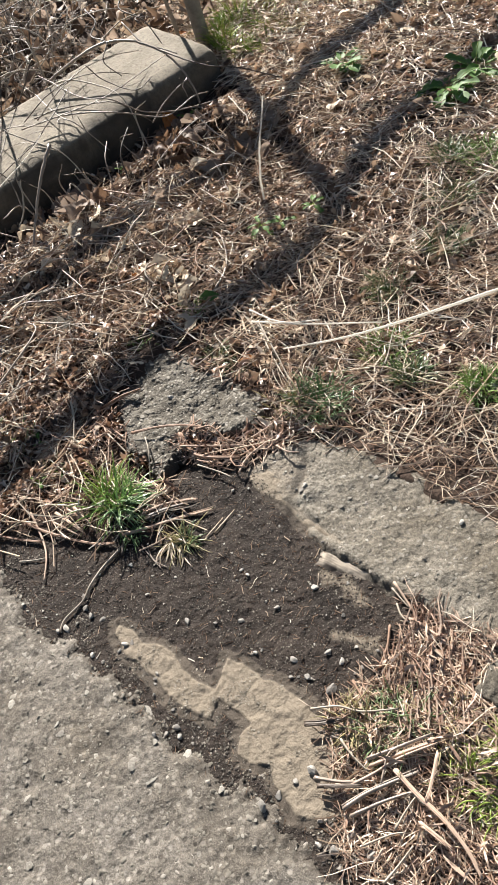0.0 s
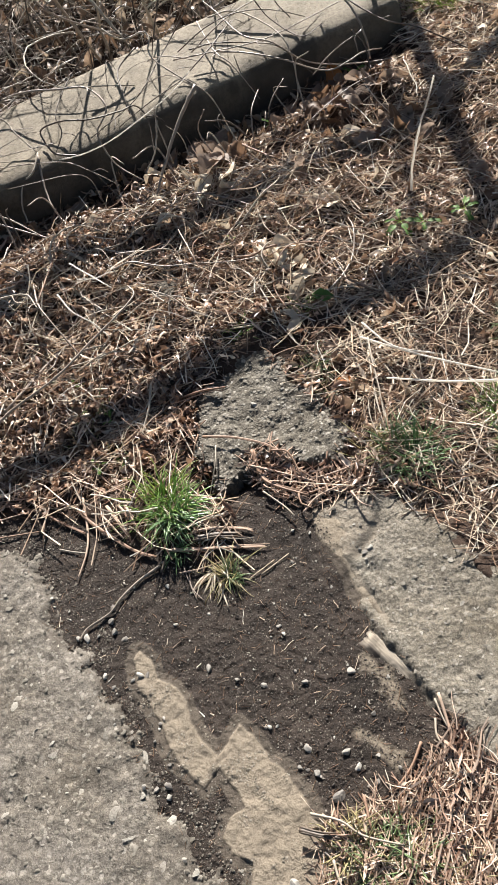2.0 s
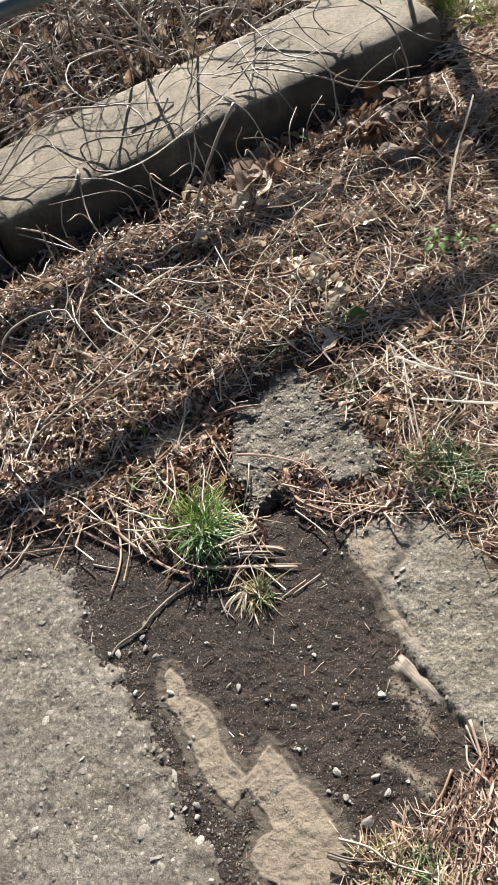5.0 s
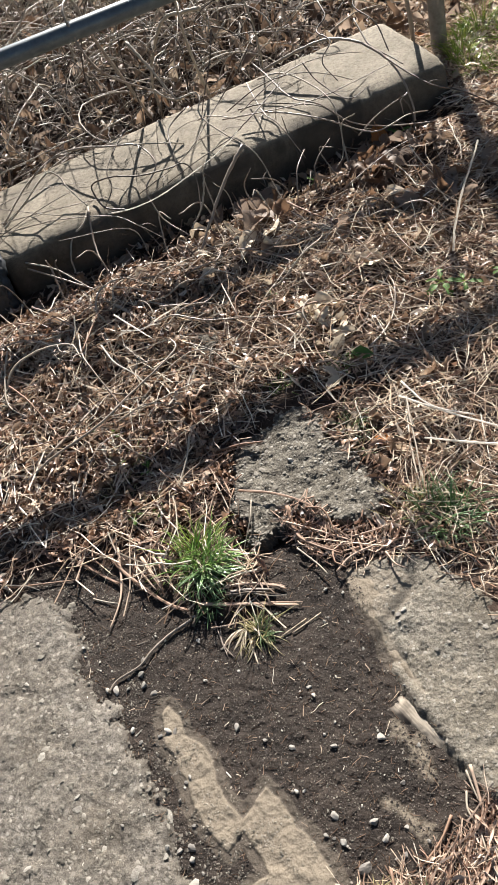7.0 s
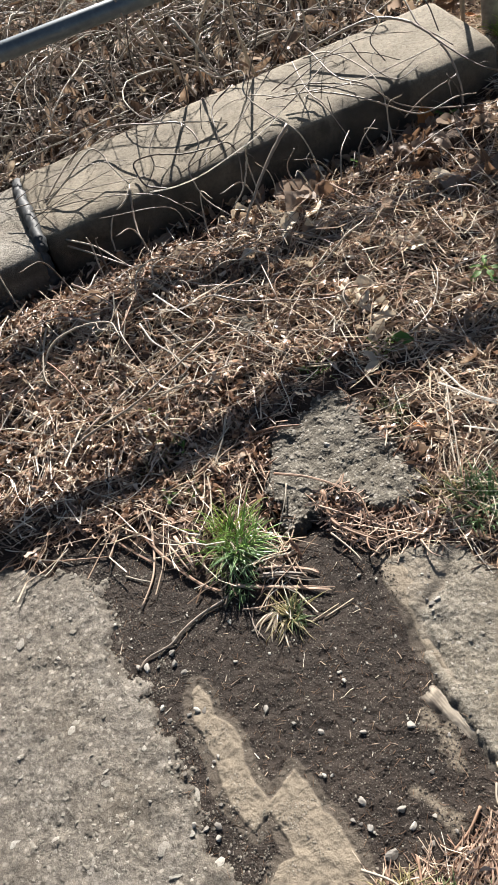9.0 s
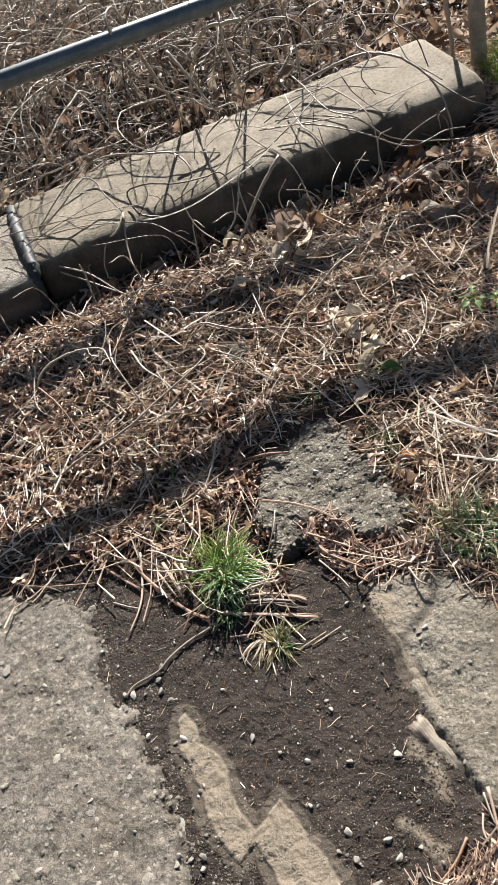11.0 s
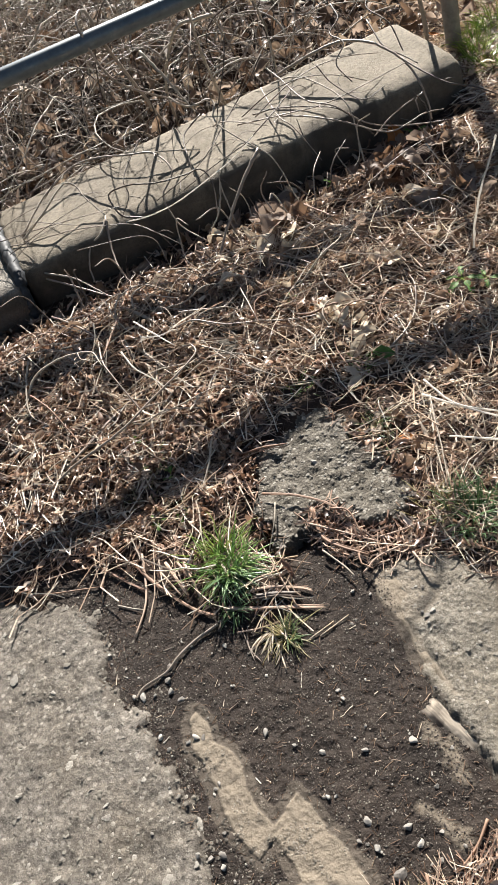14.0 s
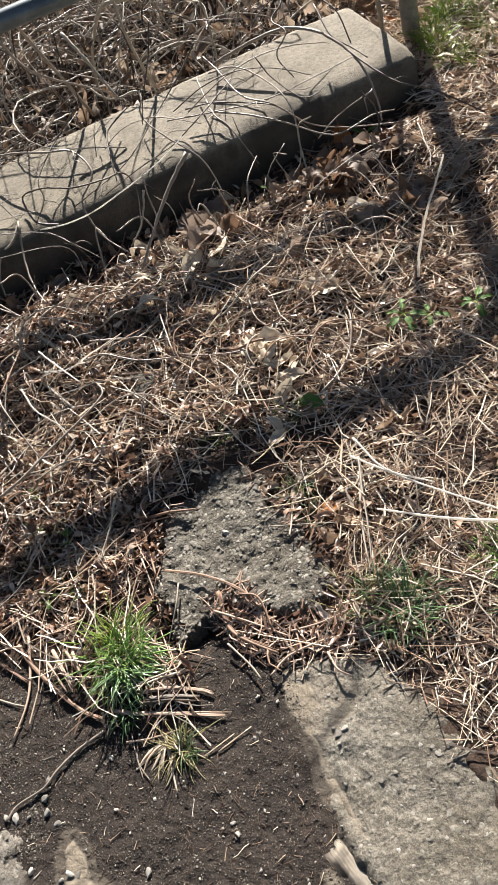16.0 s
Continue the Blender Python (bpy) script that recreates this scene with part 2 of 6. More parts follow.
bump(nd, lk, b, noise_tex(nd, lk, 90.0), 0.3, 0.003)
WOOD, nd, lk, b = material("weathered_wood", 0.8, 0, 0.3)
wet, soiled_ = nd.new("ShaderNodeMix"), nd.new("ShaderNodeAttribute")
wet.data_type, soiled_.attribute_name = "RGBA", "grime_and_shade"
w = nd.new("ShaderNodeTexNoise")
w.inputs["Scale"].default_value, w.inputs["Detail"].default_value = 1.0, 6.0
mp, tc = nd.new("ShaderNodeMapping"), nd.new("ShaderNodeTexCoord")
mp.vector_type = "TEXTURE"
mp.inputs["Rotation"].default_value = (0.0, 0.0, radians(-53.5))
mp.inputs["Scale"].default_value = (0.035, 0.003, 0.005)
lk.new(tc.outputs["Object"], mp.inputs[0])
lk.new(mp.outputs[0], w.inputs["Vector"])
lk.new(ramp(nd, lk, w.outputs[0], [(0.3, (0.17, 0.142, 0.108)), (0.5, (0.27, 0.228, 0.176)), (0.72, (0.38, 0.326, 0.258))]), wet.inputs[6])
wet.inputs[7].default_value = rgb((0.04, 0.031, 0.025))
lk.new(soiled_.outputs["Fac"], wet.inputs[0])
lk.new(wet.outputs[2], b.inputs["Base Color"])
bump(nd, lk, b, w.outputs[0], 0.25, 0.002)


# ---- plan ----
RNG = np.random.default_rng(7)


def vnoise(x, y, seed=0):
    """Smooth value noise in 0..1."""
    ix, iy = np.floor(x), np.floor(y)
    fx, fy = x - ix, y - iy
    fx, fy = fx * fx * (3 - 2 * fx), fy * fy * (3 - 2 * fy)

    def h(a, c):
        s = np.sin(a * 127.1 + c * 311.7 + seed * 74.7) * 43758.5453
        return s - np.floor(s)
    top = h(ix, iy) * (1 - fx) + h(ix + 1, iy) * fx
    low = h(ix, iy + 1) * (1 - fx) + h(ix + 1, iy + 1) * fx
    return top * (1 - fy) + low * fy


def fbm(x, y, scale, octaves=4, seed=0):
    x, y = np.asarray(x, float) * scale, np.asarray(y, float) * scale
    total, amp, norm = 0.0, 1.0, 0.0
    for k in range(octaves):
        total = total + amp * vnoise(x, y, seed + k)
        norm, amp, x, y = norm + amp, amp * 0.55, x * 2.03 + 5.1, y * 2.03 - 3.7
    return total / norm


def depth_in(x, y, outline):
    """Signed distance into a closed outline: positive inside."""
    x, y = np.asarray(x, float), np.asarray(y, float)
    best, inside = np.full(x.shape, 1e9), np.zeros(x.shape, bool)
    for (x0, y0), (x1, y1) in zip(outline, outline[1:] + outline[:1]):
        dx, dy = x1 - x0, y1 - y0
        t = np.clip(((x - x0) * dx + (y - y0) * dy) / (dx * dx + dy * dy), 0, 1)
        best = np.minimum(best, np.hypot(x - x0 - t * dx, y - y0 - t * dy))
        if dy:
            inside ^= ((y0 > y) != (y1 > y)) & (x < x0 + (y - y0) / dy * dx)
    return np.where(inside, best, -best)


def stroke(x, y, way, width):
    """How far a point lies inside a brush stroke along a way."""
    best = np.full(np.shape(x), 1e9)
    for (x0, y0), (x1, y1) in zip(way, way[1:]):
        dx, dy = x1 - x0, y1 - y0
        t = np.clip(((x - x0) * dx + (y - y0) * dy) / (dx * dx + dy * dy), 0, 1)
        best = np.minimum(best, np.hypot(x - x0 - t * dx, y - y0 - t * dy))
    return width - best


def smooth(v, a, c):
    t = np.clip((v - a) / (c - a), 0, 1)
    return t * t * (3 - 2 * t)


PATH_EDGE = [(-6, 1.3), (-1.2, 0.86), (-0.62, 0.79), (-0.43, 0.765), (-0.335, 0.70), (-0.255, 0.54), (-0.182, 0.464), (-0.13, 0.384), (-0.098, 0.317), (-0.05, 0.246), (-0.013, 0.182), (0.033, 0.128), (0.078, 0.08), (0.113, 0.01), (0.145, -0.036), (0.185, -0.1), (0.51, -0.75), (2.0, -4), (-6, -4)]
UPPER = [(0.11, 1.215), (0.18, 1.10), (0.245, 1.005), (0.30, 0.905), (0.24, 0.835), (0.11, 0.87), (0.02, 0.81), (-0.035, 0.9), (-0.055, 1.07)]
LOWER = [(0.195, 0.75), (0.25, 0.768), (0.345, 0.77), (0.45, 0.675), (0.525, 0.58), (0.61, 0.40), (0.78, 0.01), (1.02, -0.54), (0.82, -0.6), (0.62, -0.1), (0.49, 0.18), (0.37, 0.36), (0.28, 0.505), (0.25, 0.62)]
DIRT = [(-0.5, 0.80), (-0.42, 0.825), (-0.32, 0.815), (-0.22, 0.76), (-0.15, 0.715), (-0.08, 0.69), (0.0, 0.66), (0.06, 0.66), (0.04, 0.83), (0.20, 0.80), (0.30, 0.75), (0.34, 0.55), (0.41, 0.35), (0.33, 0.245), (0.24, 0.20), (0.18, 0.17), (0.17, 0.02), (0.12, -0.05), (-0.1, 0.2), (-0.3, 0.5)]
ALONG, ACROSS = Vector((0.892, 0.452)), Vector((-0.452, 0.892))


def kerb_across(x, y):
    return x * ACROSS.x + y * ACROSS.y


def kerb_along(x, y):
    return x * ALONG.x + y * ALONG.y


SAND = (
    [(-0.131, 0.501), (-0.107, 0.479), (-0.094, 0.441), (-0.06, 0.42), (-0.038, 0.392), (-0.027, 0.36), (-0.004, 0.33), (0.017, 0.307), (0.03, 0.295), (0.019, 0.272), (0.001, 0.249), (-0.017, 0.261), (-0.037, 0.285), (-0.069, 0.329), (-0.083, 0.368), (-0.123, 0.428), (-0.14, 0.479)],
    [(0.034, 0.318), (0.055, 0.352), (0.079, 0.33), (0.104, 0.286), (0.139, 0.261), (0.167, 0.219), (0.184, 0.173), (0.201, 0.143), (0.195, 0.072), (0.18, 0.02), (0.129, 0.034), (0.096, 0.051), (0.087, 0.085), (0.076, 0.107), (0.08, 0.139), (0.049, 0.155), (0.035, 0.175), (0.046, 0.201), (0.068, 0.218), (0.057, 0.243), (0.026, 0.275), (0.015, 0.295)],
    [(0.195, 0.75), (0.233, 0.763), (0.279, 0.748), (0.318, 0.718), (0.322, 0.682), (0.296, 0.655), (0.268, 0.623), (0.29, 0.571), (0.334, 0.49), (0.318, 0.486), (0.27, 0.562), (0.25, 0.614), (0.235, 0.644), (0.2, 0.701)],
)


SMEARS = (
    [(0.262, 0.455), (0.291, 0.434), (0.321, 0.413), (0.327, 0.384), (0.338, 0.356), (0.333, 0.343), (0.308, 0.358), (0.29, 0.382), (0.268, 0.416)],
    [(0.244, 0.329), (0.27, 0.326), (0.294, 0.297), (0.319, 0.283), (0.326, 0.262), (0.318, 0.24), (0.299, 0.25), (0.28, 0.276), (0.256, 0.307)],
)


def dust_depth(x, y):
    """How far inside the pale sand a spot lies."""
    w = 0.013 * (fbm(x, y, 24, 2, 3) - 0.5) + 0.003 * (fbm(x, y, 110, 2, 5) - 0.5)
    return np.maximum.reduce([depth_in(x, y, p) for p in SAND]) + w


def dust_at(x, y):
    film = 0.7 * smooth(np.maximum.reduce([depth_in(x, y, p) for p in SMEARS]) + 0.034 * (fbm(x, y, 45, 4, 16) - 0.5), -0.005, 0.009)
    return np.maximum(smooth(dust_depth(x, y), -0.0014, 0.0022) * (0.82 + 0.18 * fbm(x, y, 40, 3, 15)), film)


def damp_at(x, y):
    return 0.9 * smooth(dust_depth(x, y) + 0.014 * (fbm(x, y, 18, 2, 6) - 0.35), -0.0165, -0.0125) * smooth(0.7 - np.asarray(y, float), 0.0, 0.1)


def ground_height(x, y):
    x, y = np.asarray(x, float), np.asarray(y, float)
    bare = smooth(np.maximum(depth_in(x, y, DIRT), depth_in(x, y, PATH_EDGE)), -0.07, 0.05)
    z = 0.030 * (fbm(x, y, 4, 3, 1) - 0.5) * (1 - 0.85 * bare) + 0.028 * (1 - 0.88 * bare) * (fbm(x, y, 17, 3, 2) - 0.5)
    z = z + 0.012 * np.exp(-((x + 0.1) ** 2 + (y - 1.33) ** 2) / 0.03)
    z = z + 0.015 * np.exp(-((x - 0.16) ** 2 + (y - 1.46) ** 2) / 0.006)
    n, s = kerb_across(x, y), kerb_along(x, y)
    z = z + (0.055 + 0.06 * (fbm(x, y, 9, 3, 17) - 0.5)) * np.exp(-((s - 0.1) / 0.46) ** 4) * np.exp(-((n - 1.6) / 0.19) ** 2)
    z = z - 0.03 * smooth(x, 0.2, 0.5) * smooth(y, 0.85, 1.05) * (1 - smooth(y, 1.7, 2.3)) * (1 - smooth(x, 0.5, 0.75)) * smooth(-depth_in(x, y, LOWER), 0.06, 0.22)
    z = z + 0.04 * smooth(x, 0.6, 0.85) * smooth(y, 1.2, 1.5) * (1 - smooth(x, 2.0, 3.0))
    z = z + 0.075 * (fbm(x, y, 8, 3, 19) - 0.5) * smooth(n, 1.2, 1.4) * (1 - smooth(n, 1.8, 1.95)) * (1 - smooth(s, 1.5, 1.75))
    z = z - 0.03 * np.exp(-((x - 0.03) ** 2 / 0.0022 + (y - 0.845) ** 2 / 0.0007))
    far = smooth(np.hypot(x, y), 5.0, 9.0)
    z = z * (1 - far) + 0.004 * (1 - bare) - 0.003 * bare
    z = z + bare * (0.0065 * (fbm(x, y, 60, 3, 9) - 0.5) + 0.003 * dust_at(x, y))
    z = z - 0.04 * smooth(n, 1.76, 1.9) * (1 - smooth(n, 2.1, 2.3)) * (1 - smooth(s, 1.5, 1.75))
    z = z - 0.05 * smooth(n, 2.35, 2.5) + 0.10 * smooth(n, 2.6, 3.6) + 0.05 * smooth(n, 2.5, 4.0) * (fbm(x, y, 3, 3, 8) - 0.5)
    z = z - 0.03 * smooth(np.maximum(depth_in(x, y, LOWER), depth_in(x, y, UPPER)), 0.03, 0.06)
    return z - 0.04 * smooth(depth_in(x, y, PATH_EDGE), 0.03, 0.12)


def surface(x, y):
    """The ground or the slab that lies on it."""
    z = ground_height(x, y)
    for deep, height in ((path_deep, path_height), (upper_deep, upper_height), (lower_deep, lower_height)):
        z = np.where(deep(x, y) > 0, np.maximum(z, height(x, y)), z)
    return z


# ---- mesh helpers ----
def mesh_of(name, verts, faces, mat=None, shade=False):
    me = bpy.data.meshes.new(name)
    me.from_pydata(verts, [], faces) if isinstance(verts, list) else me.from_pydata(verts.tolist(), [], faces.tolist() if not isinstance(faces, list) else faces)
    if mat:
        me.materials.append(mat)
    if shade:
        me.polygons.foreach_set("use_smooth", [True] * len(me.polygons))
    me.update()
    return me


def thing(name, me, label, category, group="", kind="", parent=None, m=None):
    ob = new(name, me)
    if m is not None:
        ob.matrix_basis = m
    if parent is not None:
        ob.parent = parent
    return tagged(ob, label, category, group, kind)


def attribute(me, name, values):
    me.attributes.new(name, "FLOAT", "POINT").data.foreach_set("value", np.asarray(values, np.float32))


def sheet(name, xs, ys, zfun, keep=None):
    X, Y = np.meshgrid(xs, ys)
    Z = zfun(X, Y)
    nx, ny = len(xs), len(ys)
    V = np.stack([X.ravel(), Y.ravel(), Z.ravel()], 1)
    i = (np.arange(ny - 1)[:, None] * nx + np.arange(nx - 1)[None, :]).ravel()
    F = np.stack([i, i + 1, i + nx + 1, i + nx], 1)
    if keep is not None:
        k = keep(X, Y).ravel()
        F = F[k[F].all(1)]
        used = np.unique(F)
        remap = np.full(len(V), -1)
        remap[used] = np.arange(len(used))
        V, F = V[used], remap[F]
    return V, F


def steps(stops):
    """Axis values from (start, spacing) pairs up to the last start."""
    out = []
    for (a, d), (e, _) in zip(stops, stops[1:]):
        out += list(np.arange(a, e - d * 0.5, d))
    return np.array(out + [stops[-1][0]])


def tubes(ways, radii, sides=3):
    """Many thin stalks in one mesh: ways (n, k, 3), radii (n, k)."""
    n, k, _ = ways.shape
    t = np.gradient(ways, axis=1)
    t /= np.linalg.norm(t, axis=2, keepdims=True) + 1e-9
    ref = np.where(np.abs(t[..., 2:3]) > 0.8, np.array([1.0, 0, 0]), np.array([0, 0, 1.0]))
    u = np.cross(t, ref)
    u /= np.linalg.norm(u, axis=2, keepdims=True) + 1e-9
    v = np.cross(u, t)
    a = np.arange(sides) / sides * 2 * np.pi
    ring = u[:, :, None] * np.cos(a)[:, None] + v[:, :, None] * np.sin(a)[:, None]
    V = (ways[:, :, None] + ring * radii[:, :, None, None]).reshape(-1, 3)
    base = (np.arange(n) * k * sides)[:, None, None] + (np.arange(k - 1) * sides)[None, :, None]
    j, j2 = np.arange(sides), (np.arange(sides) + 1) % sides
    F = np.stack([base + j, base + j2, base + j2 + sides, base + j + sides], -1).reshape(-1, 4).tolist()
    ends = np.arange(n) * k * sides
    F += (ends[:, None] + j[::-1]).tolist() + (ends[:, None] + (k - 1) * sides + j).tolist()
    return V, F


def spline(points, per=6):
    """A smooth way through a few points."""
    p = [Vector(q) for q in points]
    p = [p[0] * 2 - p[1]] + p + [p[-1] * 2 - p[-2]]
    out = []
    for a, c, d, e in zip(p, p[1:], p[2:], p[3:]):
        for s in range(per):
            t = s / per
            out.append(0.5 * ((2 * c) + (d - a) * t + (2 * a - 5 * c + 4 * d - e) * t * t + (3 * c - a - 3 * d + e) * t ** 3))
    return np.array([tuple(q) for q in out + [p[-2]]])


def stalk_mesh(name, points, r0, r1, mat, sides=6, wobble=0.0, per=6, seed=0, knotty=0.12):
    w = spline(points, per)
    if wobble:
        g = np.random.default_rng(seed)
        w[1:-1] += g.normal(0, wobble, (len(w) - 2, 3))
    r = np.linspace(r0, r1, len(w)) * (1 + knotty * np.sin(np.arange(len(w)) * 2.3 + seed))
    V, F = tubes(w[None], r[None], sides)
    return mesh_of(name, V, F, mat, True)


def strands(n, xy, length, radius, lift, mat_name, mat, seed, lean=0.11, bend=0.1, heading=None, k=5):
    """Loose straw lying on the ground: every strand its own heading, bend and rest."""
    g = np.random.default_rng(seed)
    x, y = xy[:n, 0], xy[:n, 1]
    n = len(x)
    a = g.uniform(0, 2 * np.pi, n) if heading is None else g.normal(heading[0], heading[1], n)
    L = g.uniform(length[0], length[1], n) * g.uniform(0.5, 1.0, n)
    s = np.linspace(-0.5, 0.5, k)[None, :] * L[:, None]
    ang = a[:, None] + g.normal(0, bend * 2.2, n)[:, None] * np.abs(np.linspace(-1, 1, k)) + g.normal(0, bend * 0.25, (n, k))
    px = x[:, None] + s * np.cos(ang)
    py = y[:, None] + s * np.sin(ang)
    pz = surface(px, py) * 0.5 + surface(x, y)[:, None] * 0.5 + (g.random(n) ** 1.6 * (lift[1] - lift[0]) + lift[0])[:, None] + s * g.normal(0, lean, n)[:, None]
    pz = np.maximum(pz, surface(px, py) - 0.002)
    r = g.uniform(radius[0], radius[1], n)[:, None] * np.linspace(1.0, 0.55, k)[None, :]
    V, F = tubes(np.stack([px, py, pz], -1), r, 3)
    return mesh_of(mat_name, V, F, mat)


def leaf_cloud(name, xyz, size, mat, seed, curl=1.2, lobes=0.0, tilt=0.6, wide=(0.3, 0.6)):
    """Curled dead leaves in one mesh, five by three points each."""
    g = np.random.default_rng(seed)
    n, ku, kv = len(xyz), 6, 3
    L = g.uniform(size[0], size[1], n)
    W = L * g.uniform(*wide, n)
    u = np.linspace(0, 1, ku)
    prof = np.sin(np.pi * (u * 0.9 + 0.05)) ** 0.7
    prof = np.abs(prof[None, :, None] * (1 + lobes * g.normal(0, 1, (n, ku, 3))))
    v = np.array([-1.0, 0, 1.0])
    X = (u[None, :, None] - 0.5) * L[:, None, None] * np.ones((1, 1, kv))
    Y = v[None, None, :] * prof * W[:, None, None] * 0.5
    c1, c2 = g.normal(0, curl, n), g.normal(0, curl, n)
    Z = (c1[:, None, None] * (X / L[:, None, None]) ** 2 * 4 * L[:, None, None] * 0.25
         + np.abs(c2)[:, None, None] * np.abs(Y) * 0.7 + g.normal(0, 0.07, X.shape) * L[:, None, None])
    P = np.stack([X, Y, Z], -1).reshape(n, -1, 3)
    az, ax, ay = g.uniform(0, 2 * np.pi, n), g.normal(0, tilt, n), g.normal(0, tilt, n)
    flip = g.random(n) < 0.4
    ax = np.where(flip, ax + np.pi, ax)

    def rot(P, a, i, j):
        c, s = np.cos(a)[:, None], np.sin(a)[:, None]
        Q = P.copy()
        Q[..., i], Q[..., j] = P[..., i] * c - P[..., j] * s, P[..., i] * s + P[..., j] * c
        return Q
    P = rot(rot(rot(P, ax, 1, 2), ay, 0, 2), az, 0, 1)
    P[..., 2] -= P[..., 2].min(1, keepdims=True) * 0.7
    V = (P + np.asarray(xyz)[:, None, :]).reshape(-1, 3)
    i = (np.arange(ku - 1)[:, None] * kv + np.arange(kv - 1)[None, :]).ravel()
    q = np.stack([i, i + kv, i + kv + 1, i + 1], 1)
    F = (np.arange(n)[:, None, None] * ku * kv + q[None]).reshape(-1, 4)
    return mesh_of(name, V, F, mat, True)


def ball():
    bm = bmesh.new()
    bmesh.ops.create_icosphere(bm, subdivisions=1, radius=1.0)
    V = np.array([v.co[:] for v in bm.verts])
    F = np.array([[v.index for v in f.verts] for f in bm.faces])
    bm.free()
    return V, F


BALL_V, BALL_F = ball()


def stones(name, xyz, size, mat, seed, flat=(0.35, 0.7)):
    """Many small angular stones in one mesh."""
    g = np.random.default_rng(seed)
    n = len(xyz)
    P = BALL_V[None] * g.uniform(0.5, 1.3, (n, len(BALL_V), 1))
    s = size[0] * (size[1] / size[0]) ** (g.random(n) ** 1.8)
    sc = np.stack([s * g.uniform(0.7, 1.3, n), s * g.uniform(0.7, 1.1, n), s * g.uniform(flat[0], flat[1], n)], 1)
    P = P * sc[:, None, :]
    a = g.uniform(0, 6.283, n)
    c, d = np.cos(a)[:, None], np.sin(a)[:, None]
    P = np.stack([P[..., 0] * c - P[..., 1] * d, P[..., 0] * d + P[..., 1] * c, P[..., 2]], -1)
    V = (P + np.asarray(xyz)[:, None, :]).reshape(-1, 3)
    F = (BALL_F[None] + (np.arange(n) * len(BALL_V))[:, None, None]).reshape(-1, 3)
    return mesh_of(name, V, F, mat)


def scatter(n, box, test, seed):
    """n random places inside a box for which test holds."""
    g = np.random.default_rng(seed)
    out = np.zeros((0, 2))
    for _ in range(40):
        p = np.stack([g.uniform(box[0], box[1], 2 * n), g.uniform(box[2], box[3], 2 * n)], 1)
        out = np.concatenate([out, p[test(p[:, 0], p[:, 1])]])
        if len(out) >= n:
            break
    return out[:n]


# ---- ground: one sheet to the horizon ----
gx = steps([(-300, 60), (-60, 12), (-12, 2), (-4, 0.25), (-1.5, 0.03), (-0.5, 0.006), (-0.16, 0.002), (0.4, 0.0045), (0.6, 0.03), (2.0, 0.25), (5, 2), (13, 12), (61, 60), (301, 1)])
gy = steps([(-300, 60), (-60, 12), (-12, 2), (-4, 0.25), (-0.5, 0.03), (-0.1, 0.0045), (0.0, 0.002), (0.53, 0.0045), (0.95, 0.02), (3.2, 0.06), (6.5, 0.5), (12.5, 3), (60.5, 60), (301, 1)])
V, F = sheet("ground", gx, gy, ground_height)
me = mesh_of("ground", V, F, SOIL, True)
attribute(me, "dust", dust_at(V[:, 0], V[:, 1]))
attribute(me, "damp", damp_at(V[:, 0], V[:, 1]))
attribute(me, "duff", 1 - smooth(depth_in(V[:, 0], V[:, 1], DIRT) + 0.05 * (fbm(V[:, 0], V[:, 1], 25, 3, 4) - 0.5), -0.03, 0.01))
thing("ground", me, "dark damp soil with pale sand and brown duff", "ground", kind="structure")


def crust(name, outline, xs, ys, top, drop, mat, ragged, seed, label, category, kind, edge=0.02, bumps=0.004, soiled=0.03, pits=()):
    """A worn slab with a broken, crumbling rim, and stone chips set in its face."""
    def deep(x, y):
        return depth_in(x, y, outline) + ragged * (fbm(x, y, 22, 3, seed) - 0.5) + ragged * 0.7 * (fbm(x, y, 80, 2, seed + 3) - 0.5)

    def height(x, y):
        d = deep(x, y)
        face = top + bumps * 2 * (fbm(x, y, 9, 3, seed + 1) - 0.5) + bumps * 1.2 * (fbm(x + 0.3 * y, y - 0.3 * x, 28, 4, seed + 5) - 0.5) + bumps * (fbm(x, y, 75, 3, seed + 2) - 0.5)
        face = face - bumps * 0.7 * smooth(fbm(x - 0.4 * y, y + 0.4 * x, 16, 5, seed + 7), 0.52, 0.75)
        face = face - 0.006 * smooth(dust_depth(x, y) + 0.01 * (fbm(x, y, 40, 3, 12) - 0.5), -0.012, 0.004)
        for px, py, pr, deepness in pits:
            face = face - deepness * np.exp(-(np.hypot(x - px, y - py) / pr * (0.6 + 0.8 * fbm(x, y, 70, 3, seed + 9))) ** 4)
        return face - drop * (1 - smooth(d, -0.004, edge)) ** 1.5
    V, F = sheet(name, xs, ys, height, lambda x, y: deep(x, y) > -0.008)
    me = mesh_of(name, V, F, mat, True)
    attribute(me, "dust", dust_at(V[:, 0], V[:, 1]))
    rim = deep(V[:, 0], V[:, 1]) + soiled * 1.6 * (fbm(V[:, 0], V[:, 1], 30, 4, seed + 11) - 0.5)
    dirty = 0.8 * (1 - smooth(rim, 0.0, soiled)) + 0.3 * smooth(fbm(V[:, 0], V[:, 1], 7, 4, seed + 12), 0.55, 0.75)
    attribute(me, "grime_and_shade", np.clip(dirty, 0, 0.85) * (1 - dust_at(V[:, 0], V[:, 1])))
    return thing(name, me, label, category, kind=kind), deep, height


